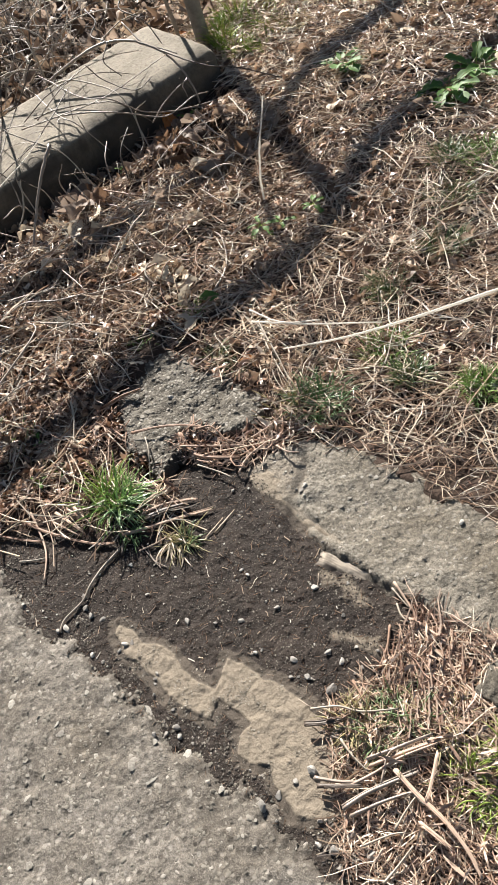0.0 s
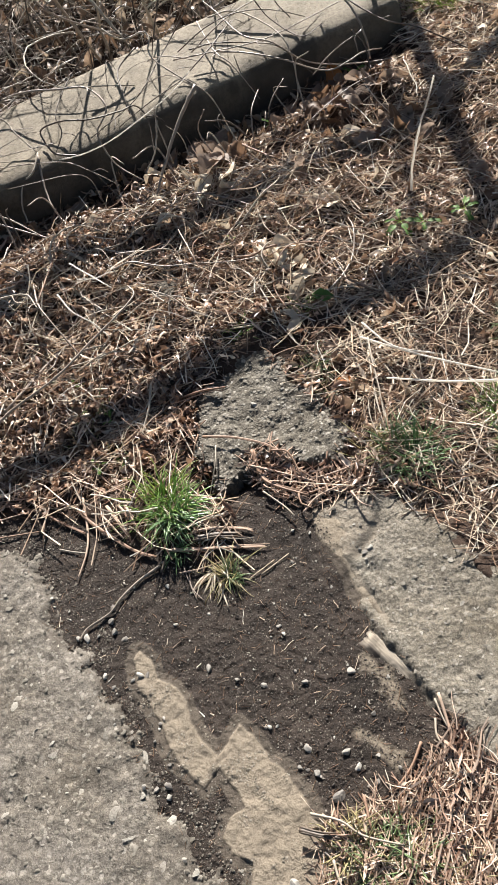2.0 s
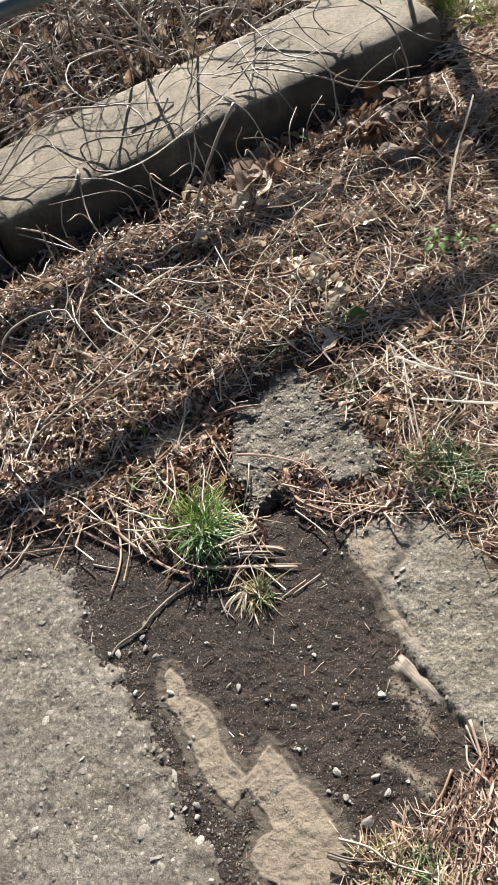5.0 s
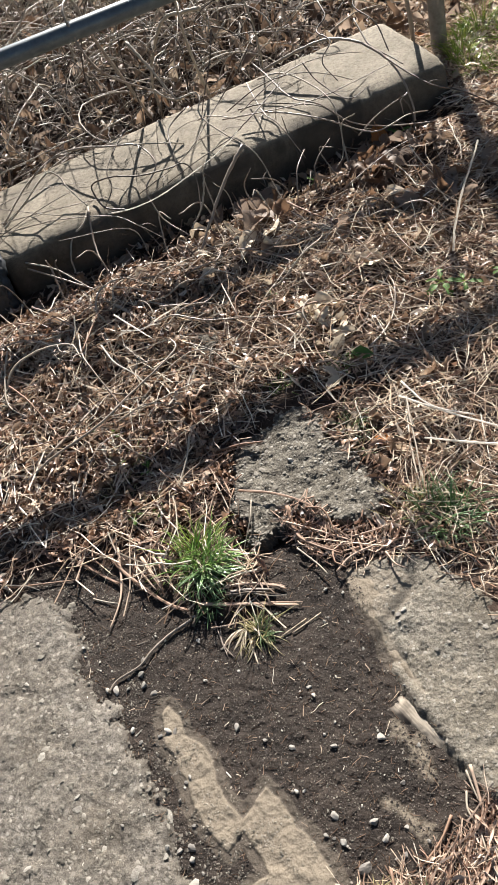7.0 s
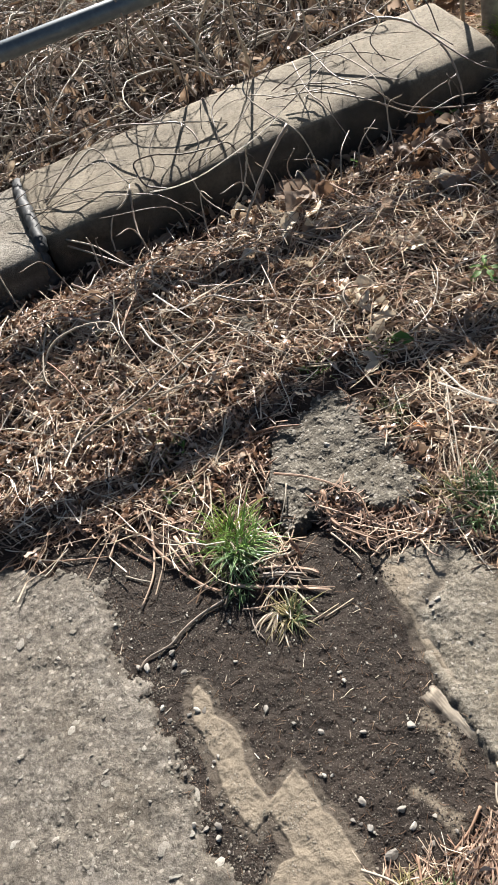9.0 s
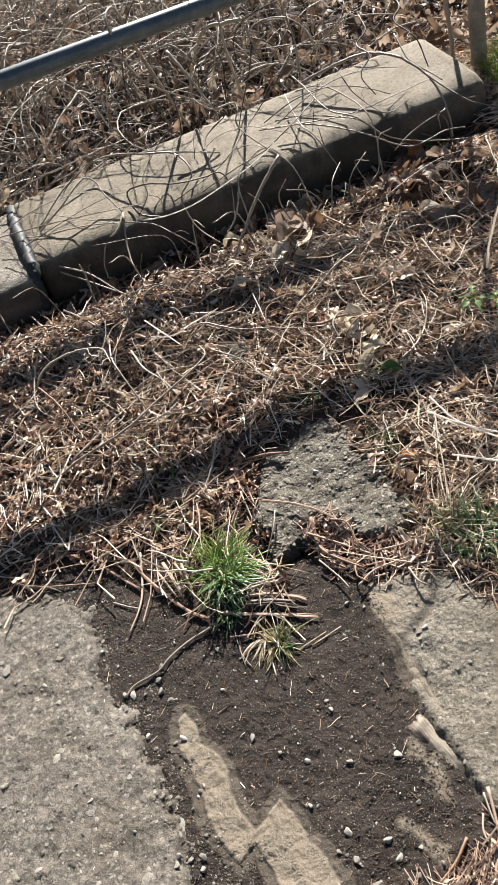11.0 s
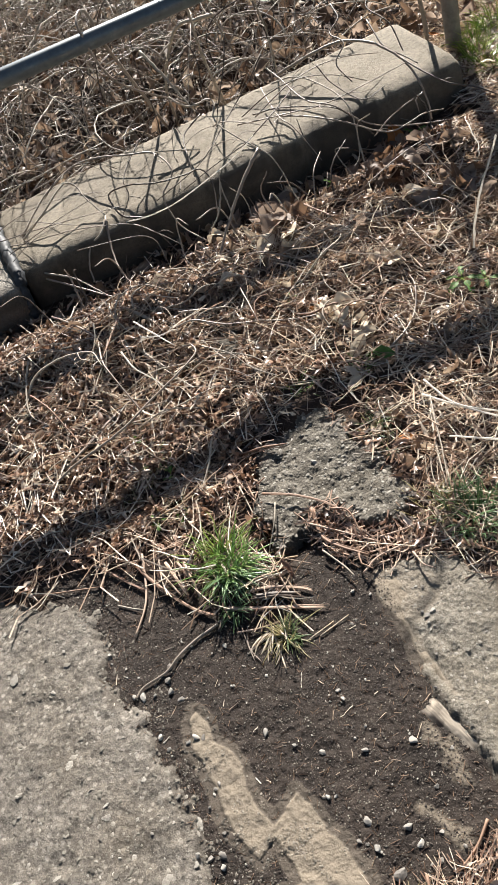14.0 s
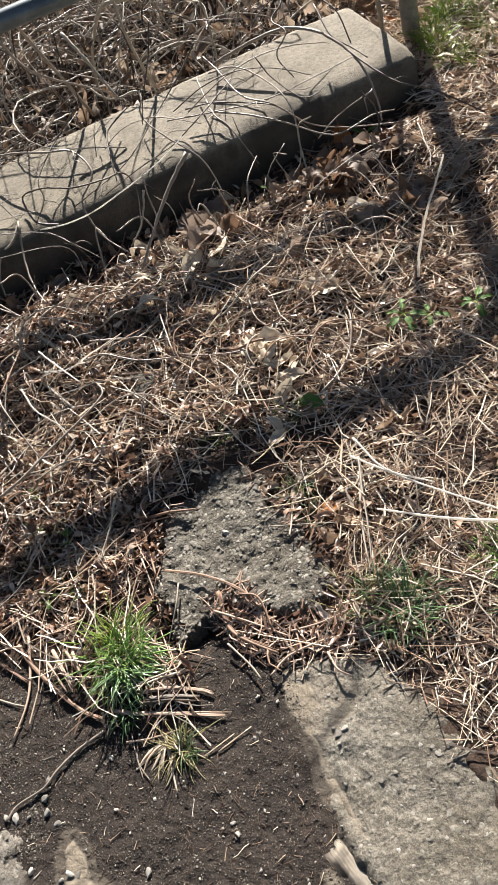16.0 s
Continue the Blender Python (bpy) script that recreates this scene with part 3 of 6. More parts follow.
pavement, path_deep, path_height = crust(
    "pavement", PATH_EDGE, steps([(-6, 0.1), (-0.9, 0.006), (0.3, 0.05), (2.0, 1)]), steps([(-4, 0.1), (-0.2, 0.006), (0.86, 0.04), (1.3, 1)]),
    0.008, 0.016, ASPHALT, 0.05, 11, "worn grey asphalt path with exposed stone and crumbling edge", "path", "structure", 0.05, 0.0054, 0.045)
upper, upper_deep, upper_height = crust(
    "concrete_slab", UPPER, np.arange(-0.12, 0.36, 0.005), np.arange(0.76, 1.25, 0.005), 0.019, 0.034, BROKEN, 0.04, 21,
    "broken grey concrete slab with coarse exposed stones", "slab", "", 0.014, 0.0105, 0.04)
lower, lower_deep, lower_height = crust(
    "concrete_slab", LOWER, np.arange(0.15, 1.05, 0.0045), np.arange(-0.65, 0.8, 0.0045), 0.010, 0.014, SLAB, 0.012, 31,
    "long grey concrete edging slab, pitted and dusty", "slab", "", 0.016, 0.006, 0.014,
    ((0.303, 0.592, 0.02, 0.0025), (0.327, 0.57, 0.01, 0.0025), (0.31, 0.545, 0.011, 0.0025)))
for host, deep, height, box, n, size, seed in (
        (pavement, path_deep, path_height, (-0.85, 0.28, -0.15, 0.86), 17000, (0.0011, 0.0058), 41),
        (upper, upper_deep, upper_height, (-0.1, 0.33, 0.78, 1.22), 2800, (0.0014, 0.006), 42),
        (lower, lower_deep, lower_height, (0.17, 0.85, -0.2, 0.77), 5200, (0.001, 0.005), 43)):
    p = scatter(n, box, lambda x, y, d=deep: d(x, y) > 0.004, seed)
    z = height(p[:, 0], p[:, 1]) - 0.0006
    thing("aggregate", stones("aggregate", np.column_stack([p, z]), size, CHIPS, seed, (0.2, 0.42)), "pale stone chips set in the face", "", kind="stuff", parent=host)


# ---- kerb: long concrete block, an older rough block before it ----
def kerb_block(name, start, end, front, width, top, mat, seed, label, back_rise=0.02, rough=0.004):
    """A low concrete kerb with rounded arrises, as a swept, slightly uneven section."""
    section = [(0.012, -0.12), (0.004, 0.0), (0.0, top * 0.35), (0.0, top - 0.045), (0.003, top - 0.028), (0.009, top - 0.014), (0.019, top - 0.005), (0.033, top - 0.001)]
    section += [(a, top + back_rise * (a / width) ** 0.7) for a in np.arange(0.055, width - 0.05, 0.022)]
    section += [(width - 0.04, top + back_rise), (width - 0.012, top + back_rise - 0.008), (width, top + back_rise - 0.03), (width, -0.15)]
    n = max(int((end - start) / 0.01), 3)
    S, A = np.meshgrid(np.linspace(start, end, n), np.array([q[0] for q in section]), indexing="ij")
    Z = np.array([q[1] for q in section])[None] * np.ones((n, 1))
    cap = np.zeros((n, 1))
    cap[0] = cap[-1] = 0.012
    A2 = A + (0.5 * width - A) * cap * 1.5
    X, Y = S * ALONG.x + (front + A2) * ACROSS.x, S * ALONG.y + (front + A2) * ACROSS.y
    W = rough * 2 * (fbm(X + Z, Y - Z, 6, 3, seed) - 0.5) + rough * 0.6 * (fbm(X + Z * 2, Y + Z, 19, 3, seed + 1) - 0.5)
    arris = np.exp(-((A - 0.012) / 0.03) ** 2) * (Z > top * 0.4)
    chip = arris * (0.007 * smooth(fbm(X, Y, 14, 4, seed + 2), 0.5, 0.75) + 0.005 * fbm(X, Y, 60, 3, seed + 3))
    X, Y = X + ACROSS.x * (W + chip * 0.8), Y + ACROSS.y * (W + chip * 0.8)
    Z = Z - cap * 0.4 * (Z > 0) + W + 0.0015 * (fbm(X, Y, 70, 3, seed + 4) - 0.5) - chip
    V = np.stack([X, Y, Z], -1).reshape(-1, 3).tolist()
    m = len(section)
    F = [(k * m + j, k * m + j + 1, (k + 1) * m + j + 1, (k + 1) * m + j) for k in range(n - 1) for j in range(m - 1)]
    F += [tuple(range(m))[::-1], tuple(range((n - 1) * m, n * m))]
    me = mesh_of(name, V, F, mat, True)
    attribute(me, "dust", np.zeros(len(V)))
    # first term paints shade on the faces below the arris; the rest are stains
    shade_and_stains = 0.72 * smooth(top - 0.008 + 0.012 * (fbm(X, Y, 20, 3, seed + 8) - 0.5) - Z, 0.0, 0.012) + 0.55 * arris * smooth(fbm(X, Y, 14, 4, seed + 6), 0.4, 0.65) + 0.35 * smooth(fbm(X, Y, 5, 4, seed + 7), 0.52, 0.72)
    attribute(me, "grime_and_shade", np.clip(shade_and_stains, 0, 0.95).ravel())
    return thing(name, me, label, "kerb", "kerb blocks")


JOINT = 0.13
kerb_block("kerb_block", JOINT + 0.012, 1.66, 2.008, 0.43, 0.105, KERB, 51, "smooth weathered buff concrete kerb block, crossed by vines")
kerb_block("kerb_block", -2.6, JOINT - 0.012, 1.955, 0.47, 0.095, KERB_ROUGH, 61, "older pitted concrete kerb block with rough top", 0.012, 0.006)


def kp(s, n, z):
    """Kerb measure to the world: metres along, across and up."""
    return (s * ALONG.x + n * ACROSS.x, s * ALONG.y + n * ACROSS.y, z)


# black strip squeezed out of the joint
strip = new("joint_strip", stalk_mesh("joint_strip", [kp(JOINT, 2.42, 0.10), kp(JOINT - 0.005, 2.25, 0.112), kp(JOINT + 0.004, 2.08, 0.108), kp(JOINT, 2.0, 0.085), kp(JOINT - 0.01, 1.975, 0.03), kp(JOINT - 0.01, 1.97, -0.04)], 0.02, 0.017, RUBBER, 10, 0.002, 6, 3))
tagged(strip, "black rubbery filler strip bulging from the kerb joint", "joint filler")

# ---- pipe railing ----
railing = tagged(new("pipe_railing"), "blue-grey painted steel pipe railing above the kerb", "railing")
P0, P1 = Vector((-0.633, 2.214, 0.535)), Vector((0.574, 2.834, 0.506))
DIR = (P1 - P0) / (P1 - P0).x


def part(name, me, parent, label=""):
    ob = new(name, me)
    ob.parent = parent
    return tagged(ob, label)


def rail_at(x):
    return P0 + DIR * (x - P0.x)


TOP = Vector((0, 0, 0.338))
for name, lift, radius in (("middle_rail", Vector(), 0.0265), ("top_rail", TOP, 0.028)):
    ways = [tuple(rail_at(x) + lift) for x in np.linspace(-4.2, 3.2, 40)]
    part(name, stalk_mesh(name, ways, radius, radius, PIPE, 24, 0, 2, 0, 0), railing, "blue-grey pipe with a worn sheen")
for x in (-1.02, 0.568, 2.14):
    q = rail_at(x)
    part("post", stalk_mesh("post", [(q.x + 0.008, q.y + 0.008, -0.15), (q.x + 0.004, q.y + 0.004, 0.2), (q.x, q.y, q.z), tuple(q + TOP)], 0.0275, 0.0275, POST, 20, 0, 6, 2, 0.01), railing, "grey weathered post")
    for lift in (Vector(), TOP):
        part("collar", stalk_mesh("collar", [tuple(q + lift - DIR * 0.05), tuple(q + lift), tuple(q + lift + DIR * 0.05)], 0.034, 0.034, PIPE, 24, 0, 3, 0, 0), railing)


# ---- litter ----
def free(x, y):
    j = 0.05 * (fbm(x, y, 14, 3, 71) - 0.5)
    blocked = np.maximum.reduce([depth_in(x, y, PATH_EDGE) - 0.012, depth_in(x, y, DIRT), depth_in(x, y, UPPER) - 0.012, depth_in(x, y, LOWER) - 0.016])
    n, s = kerb_across(x, y), kerb_along(x, y)
    on_kerb = (n > 1.99) & (n < 2.46) & (s < 1.68)
    return (blocked + j < 0.0) & ~on_kerb


def front(x, y):
    return free(x, y) & (kerb_across(x, y) < 2.02)


def litter(name, n, box, test, length, radius, lift, mat, seed, label, **more):
    p = scatter(n, box, test, seed)
    thing(name, strands(n, p, length, radius, lift, name, mat, seed + 500, **more), label, "litter", kind="stuff")


def near_side(x, y):
    return free(x, y) & (kerb_across(x, y) < 2.02 + 9 * (kerb_along(x, y) > 1.68))


def off_foot(x, y):
    return (kerb_across(x, y) < 1.76 + 0.16 * fbm(x, y, 9, 3, 97) - 0.13 * np.exp(-((kerb_along(x, y) - 1.25) / 0.22) ** 4)) | (kerb_along(x, y) > 1.62)


def off_slabs(x, y):
    return np.maximum(depth_in(x, y, LOWER), depth_in(x, y, UPPER)) < -0.055


def leafy(x, y):
    return smooth(kerb_across(x, y), 1.0, 1.9) + smooth(kerb_along(x, y), 1.5, 1.9)


def strawy(x, y):
    """Fine straw lies thick towards the turf, thinly over the leaf pile."""
    return smooth(kerb_along(x, y) + 0.25 * (fbm(x, y, 5, 2, 98) - 0.5), 0.45, 0.8)


litter("duff", 13500, (-1.3, 1.9, 0.5, 3.4), lambda x, y: near_side(x, y) & (fbm(x, y, 16, 3, 92) > 0.36), (0.012, 0.06), (0.0006, 0.0018), (0.0, 0.013), NEEDLE, 101, "short brown broken stems and needles lying thick")
litter("dry_straw", 15000, (-1.3, 1.9, 0.5, 3.4), lambda x, y: near_side(x, y) & off_foot(x, y) & (off_slabs(x, y) | (fbm(x, y, 40, 2, 90) > 0.62)) & (fbm(x, y, 13, 3, 91) > 0.5 - 0.16 * strawy(x, y)), (0.05, 0.19), (0.0006, 0.0017), (0.002, 0.028), STRAW, 102, "pale dry straw lying loose over the ground", bend=0.16)
litter("straw_stems", 2300, (-1.2, 1.6, 0.6, 3.0), lambda x, y: near_side(x, y) & off_foot(x, y) & off_slabs(x, y) & (fbm(x, y, 9, 3, 93) > 0.42), (0.12, 0.32), (0.0010, 0.0022), (0.008, 0.026), STRAW, 105, "longer pale straw stems on top of the litter", bend=0.22, lean=0.1)
litter("coarse_straw", 900, (-0.9, -0.15, 0.92, 1.6), lambda x, y: near_side(x, y) & (np.hypot(x + 0.09, y - 0.79) > 0.11), (0.05, 0.16), (0.001, 0.0021), (0.008, 0.026), PALE_STRAW, 123, "coarse pale straw tossed over the leaf mulch", bend=0.14, lean=0.12)
litter("coarse_red_straw", 330, (-0.85, 0.0, 0.82, 1.3), lambda x, y: near_side(x, y) & (kerb_across(x, y) < 1.15) & (depth_in(x, y, DIRT) < -0.03) & (np.hypot(x + 0.09, y - 0.79) > 0.11), (0.05, 0.17), (0.0008, 0.0018), (0.006, 0.02), RED_STRAW, 124, "coarse reddish straw tossed beside the path", bend=0.1, lean=0.1)
litter("raised_straw", 450, (-0.6, 0.6, 1.2, 2.1), lambda x, y: near_side(x, y) & (kerb_across(x, y) > 1.3) & (kerb_across(x, y) < 1.72) & (fbm(x, y, 8, 3, 95) > 0.4), (0.08, 0.26), (0.0008, 0.002), (0.015, 0.05), STRAW, 108, "loose straw propped up on the leaf pile", lean=0.35)
litter("mown_straw", 11000, (0.3, 1.7, 0.35, 1.9), near_side, (0.03, 0.11), (0.0005, 0.0014), (0.0, 0.012), STRAW, 106, "short pale mown grass pressed to the soil", lean=0.12)
litter("reddish_straw", 3600, (0.14, 0.75, -0.3, 0.36), front, (0.02, 0.09), (0.0005, 0.0013), (0.0, 0.007), RED_STRAW, 103, "reddish straw drift beside the slab", heading=(-1.0, 0.5), lean=0.08)
litter("pink_straw", 1000, (0.14, 0.75, -0.3, 0.34), front, (0.02, 0.09), (0.0006, 0.0015), (0.001, 0.009), RED_STRAW, 109, "pinkish cut straw lying across the drift", heading=(0.9, 0.7), lean=0.08)
litter("bundled_straw", 150, (0.3, 0.44, 0.12, 0.34), front, (0.05, 0.1), (0.001, 0.0022), (0.004, 0.014), RED_STRAW, 119, "reddish straws lying side by side beside the slab", heading=(1.15, 0.25), lean=0.06)
litter("pale_straw", 1500, (0.14, 0.75, -0.3, 0.26), front, (0.03, 0.13), (0.0005, 0.0014), (0.002, 0.01), PALE_STRAW, 104, "pale flat straw on the drift", lean=0.08)
litter("gap_straw", 300, (0.07, 0.35, 0.755, 0.92), lambda x, y: stroke(x, y, [(0.1, 0.88), (0.16, 0.81), (0.24, 0.8), (0.33, 0.82)], 0.035) > 0, (0.03, 0.09), (0.001, 0.0022), (0.002, 0.014), RED_STRAW, 125, "short reddish straw caught between the slabs", lean=0.08)
litter("turf_straw", 3600, (0.58, 1.35, 2.1, 3.3), lambda x, y: near_side(x, y) & (kerb_along(x, y) > 1.62), (0.03, 0.13), (0.001, 0.0026), (0.006, 0.03), STRAW, 110, "bright dry grass lying beyond the kerb end")
litter("sunlit_turf", 3600, (0.5, 1.3, 2.05, 3.4), lambda x, y: near_side(x, y) & ((kerb_along(x, y) > 1.7) | (kerb_across(x, y) < 1.9)) & (kerb_along(x, y) > 1.2), (0.03, 0.12), (0.0008, 0.002), (0.004, 0.03), PALE_STRAW, 120, "pale sunlit dry grass round the railing post", bend=0.2)


def fringe(x, y):
    """Past the thick litter, thinning out."""
    past = np.maximum.reduce([x - 1.7, 0.55 - y - 2 * (x < 0.8), y - 3.2])
    return free(x, y) & (x > -1.0) & (past > 0) & (past < 1.3 * (fbm(x, y, 70, 2, 99) - 0.15) * fbm(x, y, 2, 2, 97) * 1.8)


litter("fringe_straw", 6000, (-1.0, 3.2, -0.6, 4.6), fringe, (0.04, 0.15), (0.0007, 0.002), (0.0, 0.02), STRAW, 126, "dry straw thinning out over the wider ground")
litter("outer_straw", 9000, (-4.5, 4.5, -1.5, 7.0), lambda x, y: free(x, y) & ((x < -1.2) | (x > 1.8) | (y > 3.3) | ((x > 0.8) & (y < 0.5))), (0.06, 0.2), (0.001, 0.003), (0.0, 0.02), STRAW, 107, "scattered straw on the wider ground")

p = scatter(7500, (-1.2, 1.9, 0.9, 3.6), lambda x, y: near_side(x, y) & (fbm(x, y, 5, 2, 77) + 0.3 * leafy(x, y) > 0.52), 111)
thing("leaf_scraps", leaf_cloud("leaf_scraps", np.column_stack([p, ground_height(p[:, 0], p[:, 1]) + 0.004]), (0.012, 0.045), LEAF, 112, 1.0, 0.25), "small curled scraps of brown leaves", "leaf litter", kind="stuff")


p = scatter(13000, (-1.25, 1.7, 0.85, 3.2), lambda x, y: near_side(x, y) & off_foot(x, y) & (fbm(x, y, 13, 3, 79) - 0.4 * strawy(x, y) - 0.12 * (kerb_across(x, y) < 1.02) > 0.4), 117)
thing("leaf_mulch", leaf_cloud("leaf_mulch", np.column_stack([p, ground_height(p[:, 0], p[:, 1]) + RNG.uniform(0.0, 0.014, len(p))]), (0.008, 0.03), MULCH, 118, 0.7, 0.55, 0.75, (0.15, 0.55)), "warm brown crumbled leaf mulch under the straw", "leaf litter", kind="stuff")
p = scatter(5000, (-1.25, 1.9, 0.75, 3.4), lambda x, y: near_side(x, y) & (fbm(x, y, 7, 2, 78) + 0.3 * (1 - strawy(x, y)) * smooth(kerb_across(x, y), 0.85, 1.3) > 0.52), 113)
thing("leaf_flakes", leaf_cloud("leaf_flakes", np.column_stack([p, ground_height(p[:, 0], p[:, 1]) + RNG.uniform(0.002, 0.018, len(p))]), (0.012, 0.048), FLAKE, 114, 0.45, 0.25, 0.4, (0.06, 0.26)), "flat broken flakes of bark, straw and leaf", "leaf litter", kind="stuff")
p = scatter(150, (0.55, 1.3, 2.0, 3.3), lambda x, y: near_side(x, y) & (kerb_along(x, y) > 1.62), 121)
thing("turf_leaves", leaf_cloud("turf_leaves", np.column_stack([p, ground_height(p[:, 0], p[:, 1]) + RNG.uniform(0.01, 0.03, len(p))]), (0.02, 0.055), PALE_LEAF, 122, 0.6, 0.25, 0.25, (0.25, 0.5)), "pale curled leaves lying in the turf", "leaf litter", kind="stuff")
p = scatter(350, (0.14, 0.75, -0.3, 0.36), front, 115)
thing("drift_flakes", leaf_cloud("drift_flakes", np.column_stack([p, ground_height(p[:, 0], p[:, 1]) + RNG.uniform(0.002, 0.012, len(p))]), (0.012, 0.05), RED_STRAW, 116, 0.15, 0.1, 0.2, (0.06, 0.12)), "flat straw blades in the drift", "leaf litter", kind="stuff")


# ---- thicket beyond the kerb ----
def behind(x, y):
    return (kerb_across(x, y) > 2.47) & (kerb_along(x, y) < 1.5)


def arcs(n, box, test, length, radius, rise, mat_name, mat, seed, k=13):
    """Tangled dry vine stems, arching and wandering."""
    g = np.random.default_rng(seed)
    p = scatter(n, box, test, seed)
    n = len(p)
    L = g.uniform(*length, n)
    a = g.uniform(0, 6.283, n)[:, None] + g.normal(0, 0.16, n)[:, None] * np.arange(k)[None] + np.cumsum(g.normal(0, 0.12, (n, k)), 1)
    e = g.normal(0.6, 0.6, n)[:, None] + np.linspace(0, -1.5, k)[None] * g.uniform(0.4, 1.4, n)[:, None] + np.cumsum(g.normal(0, 0.08, (n, k)), 1)
    d = np.stack([np.cos(a) * np.cos(e), np.sin(a) * np.cos(e), np.sin(e)], -1) * (L / k)[:, None, None]
    w = np.cumsum(d, 1)
    w[..., 0] += p[:, None, 0]
    w[..., 1] += p[:, None, 1]
    w[..., 2] += (ground_height(p[:, 0], p[:, 1]) + g.random(n) ** 1.5 * rise)[:, None]
    floor = ground_height(w[..., 0], w[..., 1])
    n_ = kerb_across(w[..., 0], w[..., 1])
    floor = np.where((n_ < 2.47) & (n_ > 1.98) & (kerb_along(w[..., 0], w[..., 1]) < 1.68), 0.13, floor)
    w[..., 2] = np.maximum(w[..., 2], floor + 0.003)
    clear = ((kerb_across(w[..., 0], w[..., 1]) > 2.38) | (g.random(n) < 0.03)[:, None]).all(1)
    w = w[clear]
    r = g.uniform(*radius, len(w))[:, None] * np.linspace(1, 0.6, k)[None]
    V, F = tubes(w, r, 4)
    return mesh_of(mat_name, V, F, mat, True)


thing("brush_tangle", arcs(2300, (-3.0, 1.6, 2.0, 6.8), behind, (0.25, 0.8), (0.0008, 0.0024), 0.16, "brush_tangle", VINE, 201), "grey tangle of dry leafless vines", "brush", kind="stuff")
thing("bleached_brush", arcs(1500, (-2.6, 1.4, 2.1, 5.5), behind, (0.35, 1.0), (0.0012, 0.0036), 0.26, "bleached_brush", PALE_VINE, 202), "bleached pale vine stems among the brush", "brush", kind="stuff")
thing("dark_brush", arcs(450, (-2.6, 1.4, 2.1, 5.5), behind, (0.3, 0.8), (0.0012, 0.0035), 0.12, "dark_brush", DARK_VINE, 206), "dark vine stems low in the brush", "brush", kind="stuff")
for name, mat, count, size, seed, label in (("leaf_bed", LEAF, 5200, (0.04, 0.09), 203, "deep bed of brown fallen leaves behind the kerb"), ("grey_leaf_bed", GREY_LEAF, 4600, (0.035, 0.085), 207, "grey-brown upright curled leaves in the brush")):
    p = scatter(count, (-3.2, 2.6, 2.0, 7.4), lambda x, y: (kerb_across(x, y) > 2.47), seed)
    thing(name, leaf_cloud(name, np.column_stack([p, ground_height(p[:, 0], p[:, 1]) + 0.16 * RNG.random(len(p)) ** 1.5]), size, mat, seed + 1, 1.9, 0.09, 1.1, (0.25, 0.5)), label, "leaf litter", kind="stuff")


# ---- grit on the bare soil ----
def soil_spot(x, y):
    return (depth_in(x, y, DIRT) > -0.005) & (depth_in(x, y, LOWER) < 0.01) & (depth_in(x, y, UPPER) < 0.01) & (path_deep(x, y) < 0.03)


def free_edge(x, y):
    return (depth_in(x, y, LOWER) < 0) & (y < 0.8)


p = scatter(260, (-0.42, 0.36, 0.0, 0.84), lambda x, y: soil_spot(x, y) & (dust_depth(x, y) < -0.028) & (fbm(x, y, 9, 3, 38) > 0.5), 321)
thing("soil_clods", stones("soil_clods", np.column_stack([p, ground_height(p[:, 0], p[:, 1]) - 0.001]), (0.0025, 0.008), CLOD, 322, (0.3, 0.6)), "low dark clods of damp soil", "soil", kind="stuff")
p = scatter(24000, (-0.45, 0.42, -0.05, 0.86), lambda x, y: soil_spot(x, y) & (damp_at(x, y) < 0.35), 301)
thing("soil_crumbs", stones("soil_crumbs", np.column_stack([p, ground_height(p[:, 0], p[:, 1]) + 0.0002]), (0.0005, 0.0022), DARK_CHIPS, 302, (0.5, 0.9)), "dark soil crumbs and fine grit", "grit", kind="stuff")
p = scatter(2600, (-0.5, 0.3, -0.15, 0.85), lambda x, y: (path_deep(x, y) < 0.022) & (path_deep(x, y) > -0.075) & (dust_at(x, y) < 0.2) & (free_edge(x, y)) & (fbm(x, y, 20, 3, 34) + 4 * np.minimum(path_deep(x, y) + 0.03, 0) > 0.42), 303)
thing("edge_rubble", stones("edge_rubble", np.column_stack([p, np.maximum(ground_height(p[:, 0], p[:, 1]), np.where(path_deep(p[:, 0], p[:, 1]) > 0, path_height(p[:, 0], p[:, 1]), -1)) + 0.0005]), (0.0006, 0.0034), EDGE_CHIPS, 304, (0.3, 0.65)), "loose grey chips along the crumbling path edge", "grit", kind="stuff")
p = scatter(1100, (-0.12, 0.2, -0.02, 0.45), lambda x, y: (dust_depth(x, y) > -0.02) & (fbm(x, y, 30, 3, 36) + 0.3 * np.exp(-((x - 0.052) ** 2 + (y - 0.285) ** 2) / 0.0009) + 0.25 * np.exp(-((x - 0.125) ** 2 + (y - 0.165) ** 2) / 0.0012) + 0.2 * np.exp(-((x + 0.075) ** 2 + (y - 0.405) ** 2) / 0.0004) > 0.68), 308)
thing("sand_grit", stones("sand_grit", np.column_stack([p, ground_height(p[:, 0], p[:, 1]) + 0.0004]), (0.0005, 0.0024), SAND_GRIT, 309, (0.25, 0.5)), "coarse grit gathered on the pale sand", "grit", kind="stuff")
p = scatter(5000, (-0.4, 0.4, 0.0, 0.85), lambda x, y: soil_spot(x, y) & (dust_at(x, y) < 0.5), 317)
thing("pale_grit", stones("pale_grit", np.column_stack([p, ground_height(p[:, 0], p[:, 1]) + 0.0003]), (0.0005, 0.0019), CHIPS, 318, (0.5, 0.9)), "pale fine grit on the dark soil", "grit", kind="stuff")
